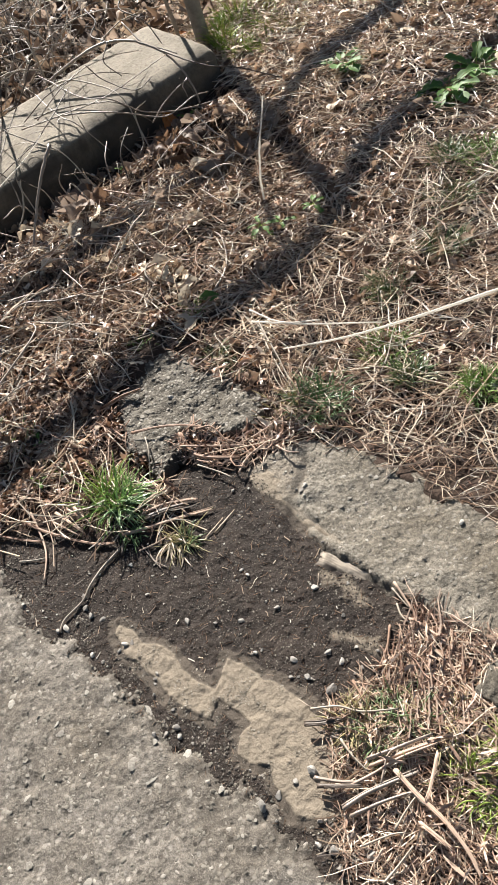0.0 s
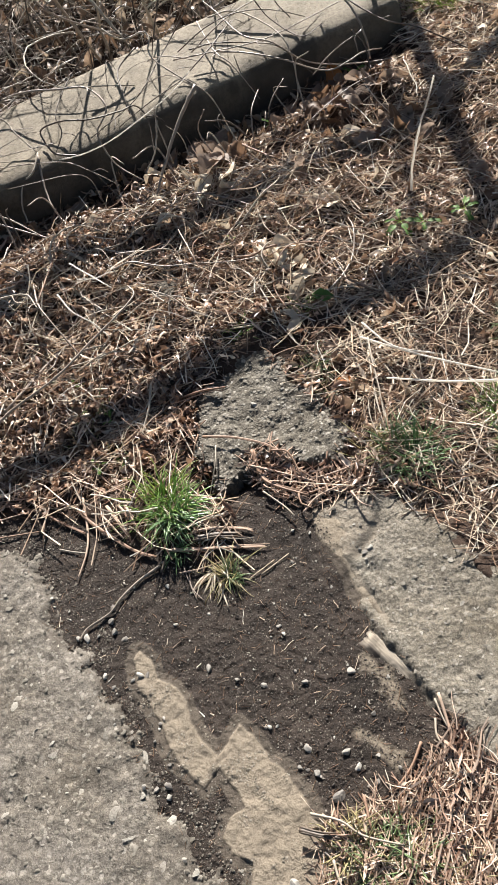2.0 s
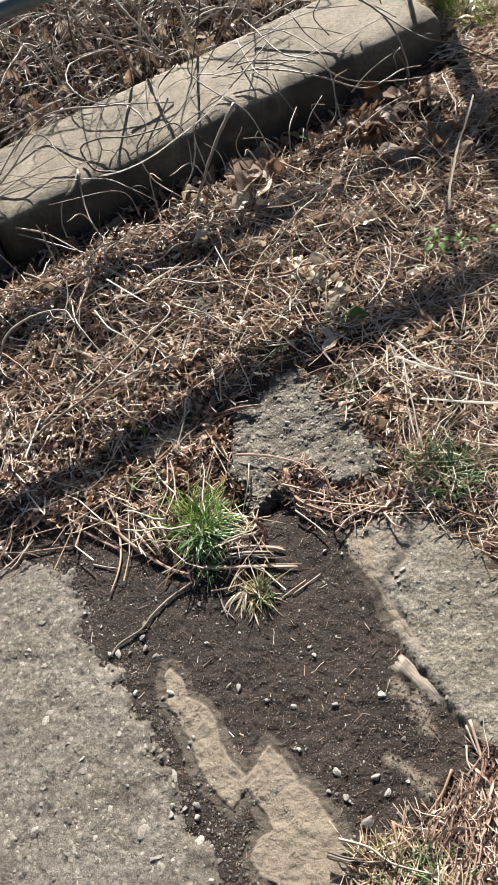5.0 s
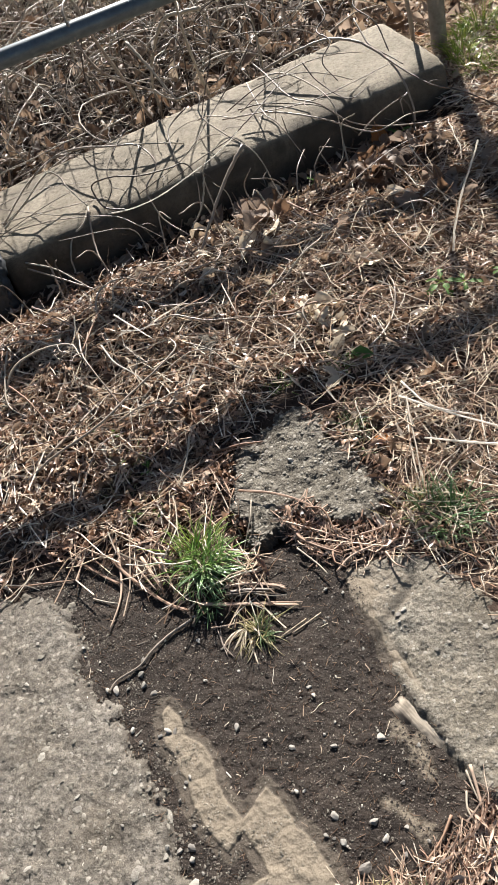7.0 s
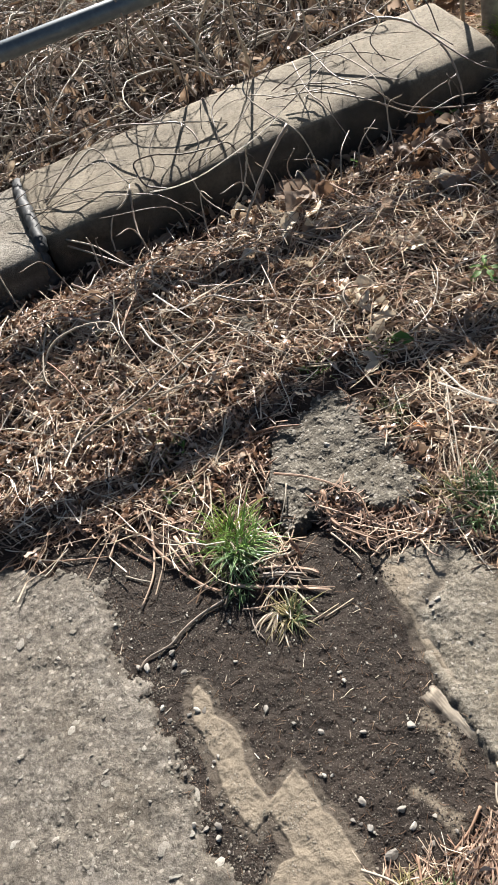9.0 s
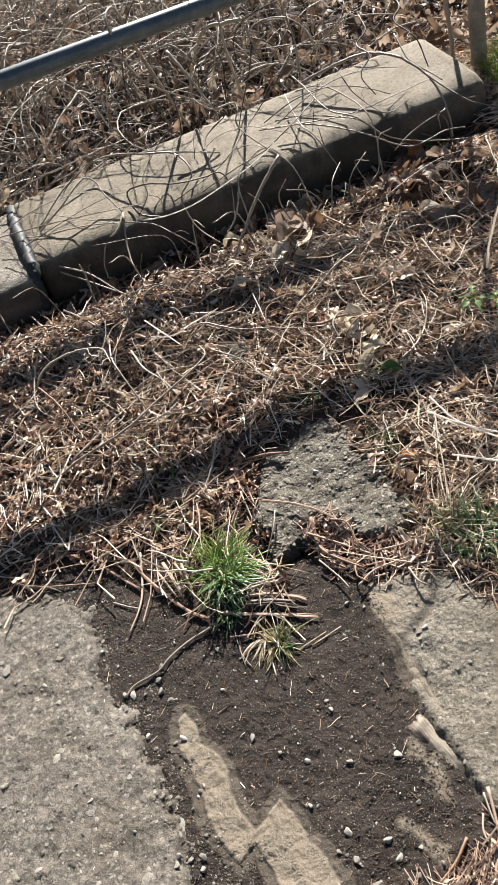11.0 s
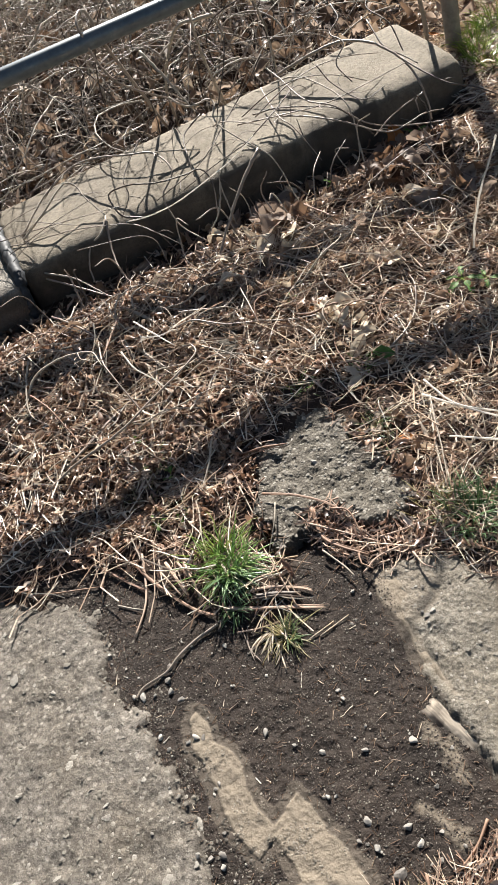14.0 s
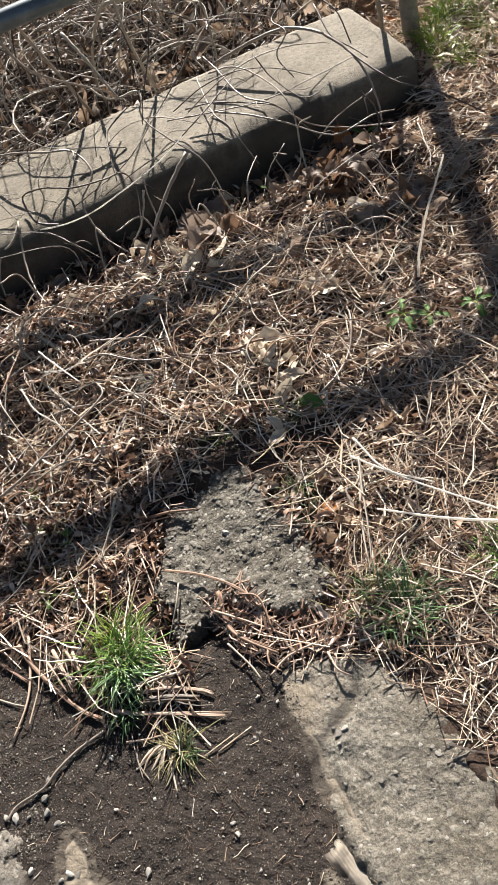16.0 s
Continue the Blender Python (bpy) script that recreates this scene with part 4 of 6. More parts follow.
p = scatter(1100, (-0.42, 0.36, 0.0, 0.85), lambda x, y: soil_spot(x, y) & (dust_depth(x, y) < -0.006), 314)
thing("soil_fibres", strands(1100, p, (0.006, 0.022), (0.0003, 0.0007), (0.0005, 0.002), "soil_fibres", BROWN_LEAF, 315, lean=0.05), "fine brown root and straw fibres in the soil", "litter", kind="stuff")
p = scatter(90, (-0.3, 0.4, 0.0, 0.85), lambda x, y: soil_spot(x, y) & (dust_depth(x, y) < -0.01), 305)
thing("straw_bits", strands(110, p, (0.008, 0.03), (0.0005, 0.001), (0.001, 0.003), "straw_bits", STRAW, 307, lean=0.05), "short straw bits on the bare soil", "litter", kind="stuff")


# ---- pebbles ----
def pebble_mesh(seed):
    g = np.random.default_rng(seed)
    bm = bmesh.new()
    bmesh.ops.create_icosphere(bm, subdivisions=2, radius=1.0)
    cuts = [(Vector(g.normal(0, 1, 3)).normalized(), g.uniform(0.4, 0.72)) for _ in range(9)]
    for v in bm.verts:
        for d, h in cuts:
            over = v.co.dot(d) - h
            if over > 0:
                v.co -= d * over * 0.97
        v.co *= 1 + 0.05 * g.normal()
    me = bpy.data.meshes.new("pebble")
    bm.to_mesh(me)
    bm.free()
    me.materials.append(PEBBLE)
    return me


PEBBLES = [pebble_mesh(s) for s in range(8)]


def top_height(x, y):
    z = float(ground_height(x, y))
    for deep, height in ((path_deep, path_height), (upper_deep, upper_height), (lower_deep, lower_height)):
        if deep(x, y) > 0:
            z = max(z, float(height(x, y)))
    return z


def pebble(x, y, r, k, label="pale angular pebble on dark soil"):
    g = np.random.default_rng(int(abs(x * 7919 + y * 104729) * 100) + k)
    ob = thing("pebble", PEBBLES[k % 8], label, "pebble", "loose pebbles")
    ob.matrix_basis = pose(x, y, top_height(x, y) + r * 0.3, g.uniform(-15, 15), g.uniform(-15, 15), g.uniform(0, 360)) @ Matrix.Diagonal((r * g.uniform(0.95, 1.35), r * g.uniform(0.75, 1.0), r * g.uniform(0.55, 0.8), 1))


for k, (x, y, r) in enumerate(((-0.11, 0.45, 0.006), (0.0, 0.45, 0.008), (0.10, 0.41, 0.007), (0.17, 0.30, 0.008), (0.18, 0.262, 0.008), (0.23, 0.29, 0.009), (0.213, 0.224, 0.011),
                               (0.14, 0.105, 0.010), (0.248, 0.422, 0.009), (-0.058, 0.256, 0.008), (-0.081, 0.252, 0.007), (-0.098, 0.255, 0.006), (-0.058, 0.241, 0.007))):
    pebble(x, y, r, k)
for k, (x, y, r) in enumerate(((-0.232, 0.53, 0.009), (-0.19, 0.56, 0.008), (-0.18, 0.54, 0.009), (-0.19, 0.59, 0.007), (0.05, 0.08, 0.009), (0.08, 0.09, 0.008), (0.12, 0.34, 0.004),
                               (0.10, 0.34, 0.004), (0.14, -0.02, 0.011), (0.11, 0.10, 0.006), (-0.523, 0.778, 0.010), (0.088, 1.024, 0.009), (0.54, 0.435, 0.006))):
    pebble(x, y, r, k + 3, "grey-white pebble beside the crumbling edge")
for k, (x, y, r) in enumerate(((0.288, 0.638, 0.007), (0.281, 0.648, 0.005), (0.299, 0.645, 0.006), (0.29, 0.624, 0.004))):
    pebble(x, y, r, k + 1, "grey pebble lying on the slab")
for k, (x, y) in enumerate(scatter(70, (-0.26, 0.33, 0.05, 0.72), lambda x, y: soil_spot(x, y) & (dust_depth(x, y) < -0.012), 311)):
    pebble(x, y, 0.0022 + 0.004 * ((k * 37) % 100 / 100) ** 2, k)
for k, (x, y) in enumerate(scatter(24, (-0.4, 0.2, -0.1, 0.74), lambda x, y: np.abs(path_deep(x, y) + 0.01) < 0.02, 312)):
    pebble(x, y, 0.003 + 0.006 * ((k * 53) % 100 / 100) ** 2, k, "grey-white pebble beside the crumbling edge")


# ---- weathered board and buried rubble ----
BOARD = [(0.3, 0.525), (0.268, 0.51), (0.25, 0.465), (0.268, 0.425), (0.3, 0.39), (0.34, 0.355), (0.385, 0.335), (0.41, 0.35), (0.385, 0.425), (0.35, 0.48), (0.325, 0.52)]


def board_place(x, y):
    """How far along the board and how far out from the slab a spot lies."""
    return (x - 0.295) * 0.594 - (y - 0.506) * 0.804, (x - 0.295) * -0.804 + (y - 0.506) * -0.594


def board_height(x, y):
    along, out = board_place(x, y)
    sunk = smooth(out + 0.014 * (fbm(x, y, 40, 3, 75) - 0.5) - 0.048 * (1 - along / 0.15), 0.0, 0.022) + 0.8 * (1 - smooth(along, -0.005, 0.03)) + 0.8 * smooth(along, 0.13, 0.17)
    return 0.003 - 0.009 * sunk + 0.0012 * (fbm(x, y, 90, 3, 76) - 0.5) + 0.001 * (fbm(along * 0.12, out, 260, 2, 77) - 0.5)


V, F = sheet("board", np.arange(0.24, 0.42, 0.002), np.arange(0.33, 0.53, 0.002), board_height, lambda x, y: depth_in(x, y, BOARD) > 0)
me = mesh_of("board", V, F, WOOD, True)
along, out = board_place(V[:, 0], V[:, 1])
worn = smooth(out + 0.03 * (fbm(along * 9, out * 60, 1.0, 3, 73) - 0.5), 0.03, 0.052) + 0.45 * smooth(fbm(V[:, 0], V[:, 1], 45, 3, 74), 0.55, 0.72)
attribute(me, "grime_and_shade", np.clip(worn, 0, 1))
thing("board", me, "weathered grey fibrous board sunk in the soil", "board")


def rubble(x, y, z, sx, sy, sz, seed, label):
    g = np.random.default_rng(seed)
    bm = bmesh.new()
    bmesh.ops.create_icosphere(bm, subdivisions=4, radius=1.0)
    for v in bm.verts:
        c = v.co
        f = 1 / max(abs(c.x), abs(c.y), abs(c.z)) ** 0.6
        n = noise.fractal(c * 2.5 + Vector((seed, 0, 0)), 1.0, 2.0, 5)
        c = c * f * (1 + 0.2 * n + 0.1 * noise.fractal(c * 9.0, 1.0, 2.0, 3))
        v.co = (c.x * sx, c.y * sy, c.z * sz)
    me = bpy.data.meshes.new("rubble")
    bm.to_mesh(me)
    bm.free()
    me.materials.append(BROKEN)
    for q in me.polygons:
        q.use_smooth = True
    ob = thing("rubble", me, label, "stone")
    ob.matrix_basis = pose(x, y, z, 0, 0, g.uniform(0, 360))


rubble(-0.155, 1.495, -0.008, 0.055, 0.045, 0.018, 5, "half-buried lump of grey broken concrete")
rubble(0.475, 0.135, -0.006, 0.03, 0.045, 0.016, 8, "dark broken concrete lump at the slab edge")
rubble(0.30, 0.86, -0.006, 0.05, 0.035, 0.016, 9, "small grey concrete piece wedged between the slabs")
rubble(0.345, 0.805, -0.006, 0.035, 0.03, 0.012, 12, "small grey concrete piece wedged between the slabs")


# ---- twigs ----
def side_shoots(ob, pts, r, mat, seed, n):
    """Short kinked shoots that fork off a stem."""
    g = np.random.default_rng(seed + 5000)
    w = spline(pts, 4)
    for _ in range(n):
        k = int(g.integers(len(w) // 3, len(w) - 1))
        q, d = Vector(w[k]), Vector(w[k] - w[k - 1]).normalized()
        side = d.cross(Vector((0, 0, 1))).normalized() * (1 if g.random() < 0.5 else -1)
        L = g.uniform(0.025, 0.06)
        a = q + (d * 0.5 + side * 0.7) * L + Vector((0, 0, g.uniform(-0.003, 0.01)))
        e = a + (d * 0.9 + side * g.uniform(-0.1, 0.6)) * L * 0.8 + Vector((0, 0, g.uniform(-0.006, 0.004)))
        part("side_shoot", stalk_mesh("side_shoot", [tuple(q), tuple(a), tuple(e)], r * 0.55, r * 0.25, mat, 5, r * 0.3, 3, seed), ob, "thin forked side shoot")


def twig(points, r, mat=TWIG, label="brown dry twig lying on the litter", lift=0.012, seed=0, category="twig", name="twig"):
    pts = [(q[0], q[1], (q[2] if len(q) > 2 else lift) + top_height(q[0], q[1])) for q in points]
    ob = thing(name, stalk_mesh(name, pts, r * 0.95, r * 0.6, mat, 6, 0, 5, seed, 0.06), label, category, name + "s")
    if r > 0.0031:
        g = np.random.default_rng(seed + 7000)
        for _ in range(3):
            a, c = g.uniform(0, 6.283), g.uniform(0.5, 1.0)
            off = Vector((math.cos(a), math.sin(a), 0.45)) * r * c
            k0, k1 = g.uniform(-0.1, 0.3), g.uniform(0.7, 1.12)
            p0, p1 = Vector(pts[0]), Vector(pts[-1])
            way = [Vector(q) for q in pts[1:-1]]
            way = [p0.lerp(way[0] if way else p1, max(k0, 0)) + off] + [q + off * g.uniform(0.6, 1.1) for q in way] + [(way[-1] if way else p0).lerp(p1, k1) + off * 1.3]
            part("splinter", stalk_mesh("splinter", [tuple(q) for q in way], r * g.uniform(0.3, 0.55), r * 0.25, mat, 4, 0, 4, seed, 0.2), ob, "split fibre along the stick")
    side_shoots(ob, pts, r, mat, seed, 1 if len(points) > 3 and seed % 3 == 0 else 0)


PALE_TWIG = "pale bleached twig lying on the litter"
twig([(-0.576, 0.876), (-0.506, 0.867), (-0.421, 0.844), (-0.365, 0.823), (-0.308, 0.788), (-0.264, 0.763)], 0.0034, TWIG, "brown dry twig lying on the litter", 0.0054, 1)
twig([(-0.579, 0.887), (-0.494, 0.871), (-0.41, 0.855)], 0.002, RED_STRAW, "reddish peeled straw beside the tuft", 0.004, 2)
twig([(-0.485, 0.92), (-0.427, 0.874), (-0.359, 0.825)], 0.0026, RED_STRAW, "reddish peeled straw beside the tuft", 0.0146, 3)
twig([(-0.297, 0.831), (-0.259, 0.789), (-0.204, 0.742), (-0.152, 0.704), (-0.11, 0.685)], 0.0042, TWIG, "thick brown twig ending at the grass tuft", 0.0062, 4)
twig([(-0.28, 0.848), (-0.262, 0.769), (-0.257, 0.716), (-0.268, 0.658)], 0.003, RED_STRAW, "reddish peeled straw beside the tuft", 0.005, 5)
twig([(-0.317, 0.733), (-0.285, 0.723), (-0.257, 0.716)], 0.002, PALE_VINE, PALE_TWIG, 0.004, 6)
twig([(-0.517, 0.777), (-0.471, 0.777), (-0.408, 0.781), (-0.357, 0.783)], 0.0024, TWIG, "brown dry twig lying on the litter", 0.0044, 7)
twig([(-0.508, 0.805), (-0.513, 0.764)], 0.002, PALE_VINE, PALE_TWIG, 0.004, 8)
twig([(-0.1, 0.666), (-0.144, 0.636), (-0.174, 0.603), (-0.193, 0.576), (-0.233, 0.551), (-0.246, 0.527)], 0.003, VINE, "pale crooked twig reaching across bare soil", 0.0062, 109)
twig([(-0.088, 0.697), (-0.048, 0.688), (0.007, 0.686), (0.104, 0.681)], 0.0042, RED_STRAW, "peeled reddish stick below the grass tuft", 0.0062, 10)
twig([(-0.04, 0.722), (0.005, 0.727), (0.06, 0.724), (0.082, 0.717)], 0.0034, RED_STRAW, "reddish peeled straw beside the tuft", 0.0054, 11)
twig([(-0.03, 0.707), (0.017, 0.711), (0.061, 0.71)], 0.0065, DARK_VINE, "dark rotten stick below the grass tuft", 0.0085, 12)
twig([(-0.143, 1.024), (-0.078, 1.091), (-0.028, 1.136), (0.037, 1.205)], 0.0026, VINE, PALE_TWIG, 0.0146, 13)
twig([(-0.074, 1.083), (-0.025, 1.081), (0.025, 1.08)], 0.0034, TWIG, "dark twig resting on the broken slab", 0.0154, 14)
twig([(0.085, 0.894), (0.097, 0.845), (0.125, 0.811), (0.193, 0.777)], 0.0042, TWIG, "brown dry twig lying on the litter", 0.0162, 15)
twig([(-0.018, 0.946), (0.055, 0.928), (0.125, 0.894), (0.161, 0.86)], 0.0034, TWIG, "brown dry twig lying on the litter", 0.0154, 16)
twig([(0.08, 0.858), (0.148, 0.835), (0.213, 0.806)], 0.0026, RED_STRAW, "reddish peeled straw beside the tuft", 0.0146, 17)
twig([(0.103, 0.803), (0.145, 0.761), (0.164, 0.736)], 0.0022, PALE_VINE, PALE_TWIG, 0.0142, 18)
twig([(0.181, 0.739), (0.212, 0.773), (0.277, 0.797), (0.324, 0.799)], 0.0024, RED_STRAW, "reddish peeled straw beside the tuft", 0.0144, 19)
twig([(0.01, 0.917), (0.01, 0.868), (-0.006, 0.815)], 0.0017, PALE_VINE, PALE_TWIG, 0.0137, 20)
twig([(0.355, 0.79), (0.368, 0.765), (0.386, 0.726)], 0.002, PALE_VINE, PALE_TWIG, 0.014, 21)
twig([(0.275, 0.774), (0.292, 0.74), (0.314, 0.727)], 0.0022, RED_STRAW, "reddish peeled straw beside the tuft", 0.0142, 22)
twig([(-0.219, 0.811), (-0.168, 0.738)], 0.0036, RED_STRAW, "reddish peeled straw beside the tuft", 0.0156, 23)
twig([(-0.194, 0.808), (-0.148, 0.749)], 0.003, RED_STRAW, "reddish peeled straw beside the tuft", 0.015, 24)
twig([(-0.229, 0.792), (-0.179, 0.733)], 0.0028, RED_STRAW, "reddish peeled straw beside the tuft", 0.0148, 25)
twig([(-0.175, 0.799), (-0.137, 0.722)], 0.003, RED_STRAW, "reddish peeled straw beside the tuft", 0.015, 26)
twig([(0.096, 0.623), (0.148, 0.662)], 0.0015, STRAW, PALE_TWIG, 0.0035, 29)
twig([(0.076, 0.618), (0.121, 0.651)], 0.0013, STRAW, PALE_TWIG, 0.0033, 30)
twig([(-0.055, 0.66), (-0.04, 0.62), (-0.024, 0.584)], 0.0013, VINE, "thin grey twig curving below the tuft", 0.003, 56)
twig([(-0.044, 0.65), (-0.036, 0.612), (-0.011, 0.581)], 0.0012, VINE, "thin grey twig curving below the tuft", 0.003, 58)
twig([(0.004, 0.652), (0.018, 0.61), (0.035, 0.562)], 0.0022, PALE_STRAW, "flat pale blade below the yellowed tuft", 0.004, 59)
twig([(-0.06, 0.644), (-0.02, 0.648), (0.022, 0.658)], 0.002, RED_STRAW, "reddish peeled straw beside the tuft", 0.006, 61)
twig([(-0.097, 0.652), (-0.088, 0.681)], 0.0038, DARK_VINE, "dark twig end at the grass tuft", 0.007, 62)
twig([(0.213, 0.815), (0.268, 0.827), (0.312, 0.841)], 0.002, RED_STRAW, "reddish peeled straw beside the tuft", 0.014, 31)
twig([(0.125, 0.885), (0.159, 0.875), (0.183, 0.819)], 0.0026, TWIG, "brown dry twig lying on the litter", 0.0146, 32)
twig([(-0.154, 0.94), (-0.192, 0.836), (-0.212, 0.804)], 0.002, TWIG, "brown dry twig lying on the litter", 0.014, 33)
twig([(-0.076, 0.989), (-0.013, 0.849)], 0.0018, PALE_VINE, PALE_TWIG, 0.0138, 34)
twig([(0.17, 0.199), (0.215, 0.185), (0.247, 0.163), (0.304, 0.148)], 0.0024, PALE_VINE, PALE_TWIG, 0.0144, 35)
twig([(0.153, 0.176), (0.18, 0.168), (0.213, 0.161)], 0.004, DARK_VINE, "blackened twig end over the sand", 0.016, 36)
twig([(0.23, 0.089), (0.275, 0.086), (0.337, 0.087)], 0.00384, VINE, "dark split stick on the straw drift", 0.0168, 37)
twig([(0.23, 0.078), (0.29, 0.076), (0.348, 0.076)], 0.0034, RED_STRAW, "reddish straw stem on the drift", 0.0154, 38)
twig([(0.143, 0.089), (0.173, 0.073), (0.204, 0.061)], 0.0036, VINE, "dark broken twig over the sand", 0.0165, 39)
twig([(0.143, 0.076), (0.178, 0.063), (0.208, 0.054)], 0.004, DARK_VINE, "blackened twig end over the sand", 0.016, 40)
twig([(0.186, 0.059), (0.23, 0.064), (0.278, 0.07), (0.34, 0.072)], 0.003, RED_STRAW, "reddish straw stem on the drift", 0.0156, 41)
twig([(0.17, 0.031), (0.212, 0.04), (0.258, 0.042), (0.297, 0.042)], 0.00416, VINE, "dark split stick on the straw drift", 0.0172, 42)
twig([(0.177, 0.018), (0.231, 0.02), (0.281, 0.017)], 0.00336, VINE, "dark split stick on the straw drift", 0.0162, 43)
twig([(0.201, 0.133), (0.21, 0.101), (0.225, 0.071)], 0.0024, PALE_VINE, PALE_TWIG, 0.0144, 44)
twig([(0.252, 0.22), (0.259, 0.171)], 0.0026, TWIG, "brown dry twig lying on the litter", 0.0146, 45)
twig([(0.346, 0.295), (0.328, 0.261), (0.303, 0.231)], 0.0027, TWIG, "brown dry twig lying on the litter", 0.005, 46)
twig([(0.382, 0.365), (0.392, 0.306), (0.397, 0.244), (0.411, 0.184), (0.427, 0.131), (0.447, 0.092)], 0.0027, RED_STRAW, "long reddish straw stem along the slab", 0.007, 47)
twig([(0.375, 0.36), (0.388, 0.317), (0.406, 0.295)], 0.0018, PALE_VINE, PALE_TWIG, 0.006, 48)
twig([(0.335, 0.059), (0.308, 0.02), (0.29, -0.004)], 0.0034, RED_STRAW, "reddish straw stem on the drift", 0.0162, 49)
twig([(0.264, 0.058), (0.282, 0.012), (0.306, -0.038), (0.32, -0.083), (0.324, -0.121)], 0.0036, RED_STRAW, "reddish straw stem on the drift", 0.0156, 50)
twig([(0.274, 0.032), (0.283, 0.003), (0.298, -0.019)], 0.0024, PALE_VINE, PALE_TWIG, 0.0144, 51)
twig([(0.271, -0.026), (0.287, -0.052), (0.301, -0.074)], 0.0034, RED_STRAW, "reddish straw stem on the drift", 0.0154, 52)
twig([(0.192, -0.084), (0.219, -0.069), (0.25, -0.052)], 0.0022, PALE_VINE, PALE_TWIG, 0.0142, 53)
twig([(0.372, 0.33), (0.371, 0.301), (0.384, 0.274), (0.393, 0.234), (0.408, 0.198)], 0.002, PALE_VINE, PALE_TWIG, 0.006, 54)
twig([(0.178, -0.028), (0.223, -0.026), (0.247, -0.031)], 0.0018, PALE_VINE, PALE_TWIG, 0.0138, 55)
twig([(0.233, -0.022), (0.265, 0.001), (0.293, 0.017)], 0.002, PALE_VINE, PALE_TWIG, 0.014, 56)
twig([(-0.15, 1.14), (-0.15, 1.04), (-0.16, 0.93)], 0.0028, PALE_VINE, PALE_TWIG, 0.0148, 11)
twig([(-0.65, 1.25), (-0.69, 1.42), (-0.63, 1.5), (-0.52, 1.53)], 0.004, PALE_VINE, PALE_TWIG, 0.016, 12)
twig([(-0.5, 1.11), (-0.4, 1.27), (-0.29, 1.39), (-0.22, 1.47)], 0.004, VINE, PALE_TWIG, 0.016, 13)
twig([(-0.59, 1.72), (-0.5, 1.57), (-0.49, 1.49), (-0.43, 1.44)], 0.0045, VINE, PALE_TWIG, 0.0165, 14)
twig([(-0.41, 1.51), (-0.27, 1.38)], 0.0045, PALE_VINE, PALE_TWIG, 0.0165, 15)
twig([(-0.42, 1.63), (-0.3, 1.52)], 0.0045, PALE_VINE, PALE_TWIG, 0.0165, 16)
twig([(0.34, 1.18), (0.35, 1.05), (0.36, 0.92)], 0.003, PALE_VINE, PALE_TWIG, 0.015, 17)
thing("dead_stalk", stalk_mesh("dead_stalk", [(0.327, 1.167, 0.03), (0.442, 1.091, 0.028), (0.6, 1.0, 0.03)], 0.0024, 0.0016, WHITE_STALK, 6, 0, 6, 40, 0.05), "thin bleached dead stalk lying across the grass", "stalk", "dead_stalks")
thing("dead_stalk", stalk_mesh("dead_stalk", [(1.1, 0.94, 0.035), (0.862, 0.962, 0.032), (0.757, 0.97, 0.03), (0.626, 0.982, 0.028), (0.498, 1.005, 0.024), (0.371, 1.043, 0.022)], 0.0048, 0.0018, WHITE_STALK, 7, 0, 6, 41, 0.05), "long bleached dead stalk lying across the grass", "stalk", "dead_stalks")
twig([(0.339, 1.149), (0.343, 1.01), (0.353, 0.905)], 0.0026, PALE_VINE, PALE_TWIG, 0.0146, 45)
twig([(0.35, 1.32), (0.39, 1.26), (0.43, 1.19), (0.45, 1.1)], 0.0028, PALE_VINE, PALE_TWIG, 0.0148, 42)
twig([(0.79, 1.857), (0.8, 1.695), (0.808, 1.522)], 0.0038, PALE_VINE, PALE_TWIG, 0.0158, 43)
g = np.random.default_rng(71)
for k, (x, y) in enumerate(scatter(60, (-0.75, 0.05, 0.72, 1.1), near_side, 73)):
    a, L = g.uniform(0, 6.283), g.uniform(0.06, 0.2)
    twig([(x - math.cos(a) * L / 2, y - math.sin(a) * L / 2, 0.01), (x, y, 0.014), (x + math.cos(a) * L / 2, y + math.sin(a) * L / 2, 0.01)], g.uniform(0.001, 0.0023), (TWIG, RED_STRAW)[k % 2], seed=900 + k)
for k, (x, y) in enumerate(scatter(140, (-0.95, 1.3, 0.9, 2.5), near_side, 72)):
    a, L, c = g.uniform(0, 6.283), g.uniform(0.06, 0.2), g.normal(0, 0.4)
    dx, dy = math.cos(a), math.sin(a)
    lean = g.uniform(-0.02, 0.05)
    twig([(x - dx * L / 2, y - dy * L / 2, 0.012), (x - dy * L * c * 0.3, y + dx * L * c * 0.3, 0.02), (x + dx * L / 2, y + dy * L / 2, 0.012 + max(lean, 0))],
         g.uniform(0.0011, 0.0024), (VINE, PALE_VINE, TWIG)[k % 3], (PALE_TWIG, PALE_TWIG, "brown dry twig lying on the litter")[k % 3], seed=100 + k)

# standing bleached stalk
thing("dead_stalk", stalk_mesh("dead_stalk", [(0.497, 1.69, -0.005), (0.506, 1.705, 0.06), (0.53, 1.73, 0.14), (0.56, 1.75, 0.21), (0.578, 1.76, 0.26)], 0.0032, 0.0022, WHITE_STALK, 7, 0.0006, 6, 5), "bleached upright dead stalk among the weeds", "stalk", "dead_stalks")


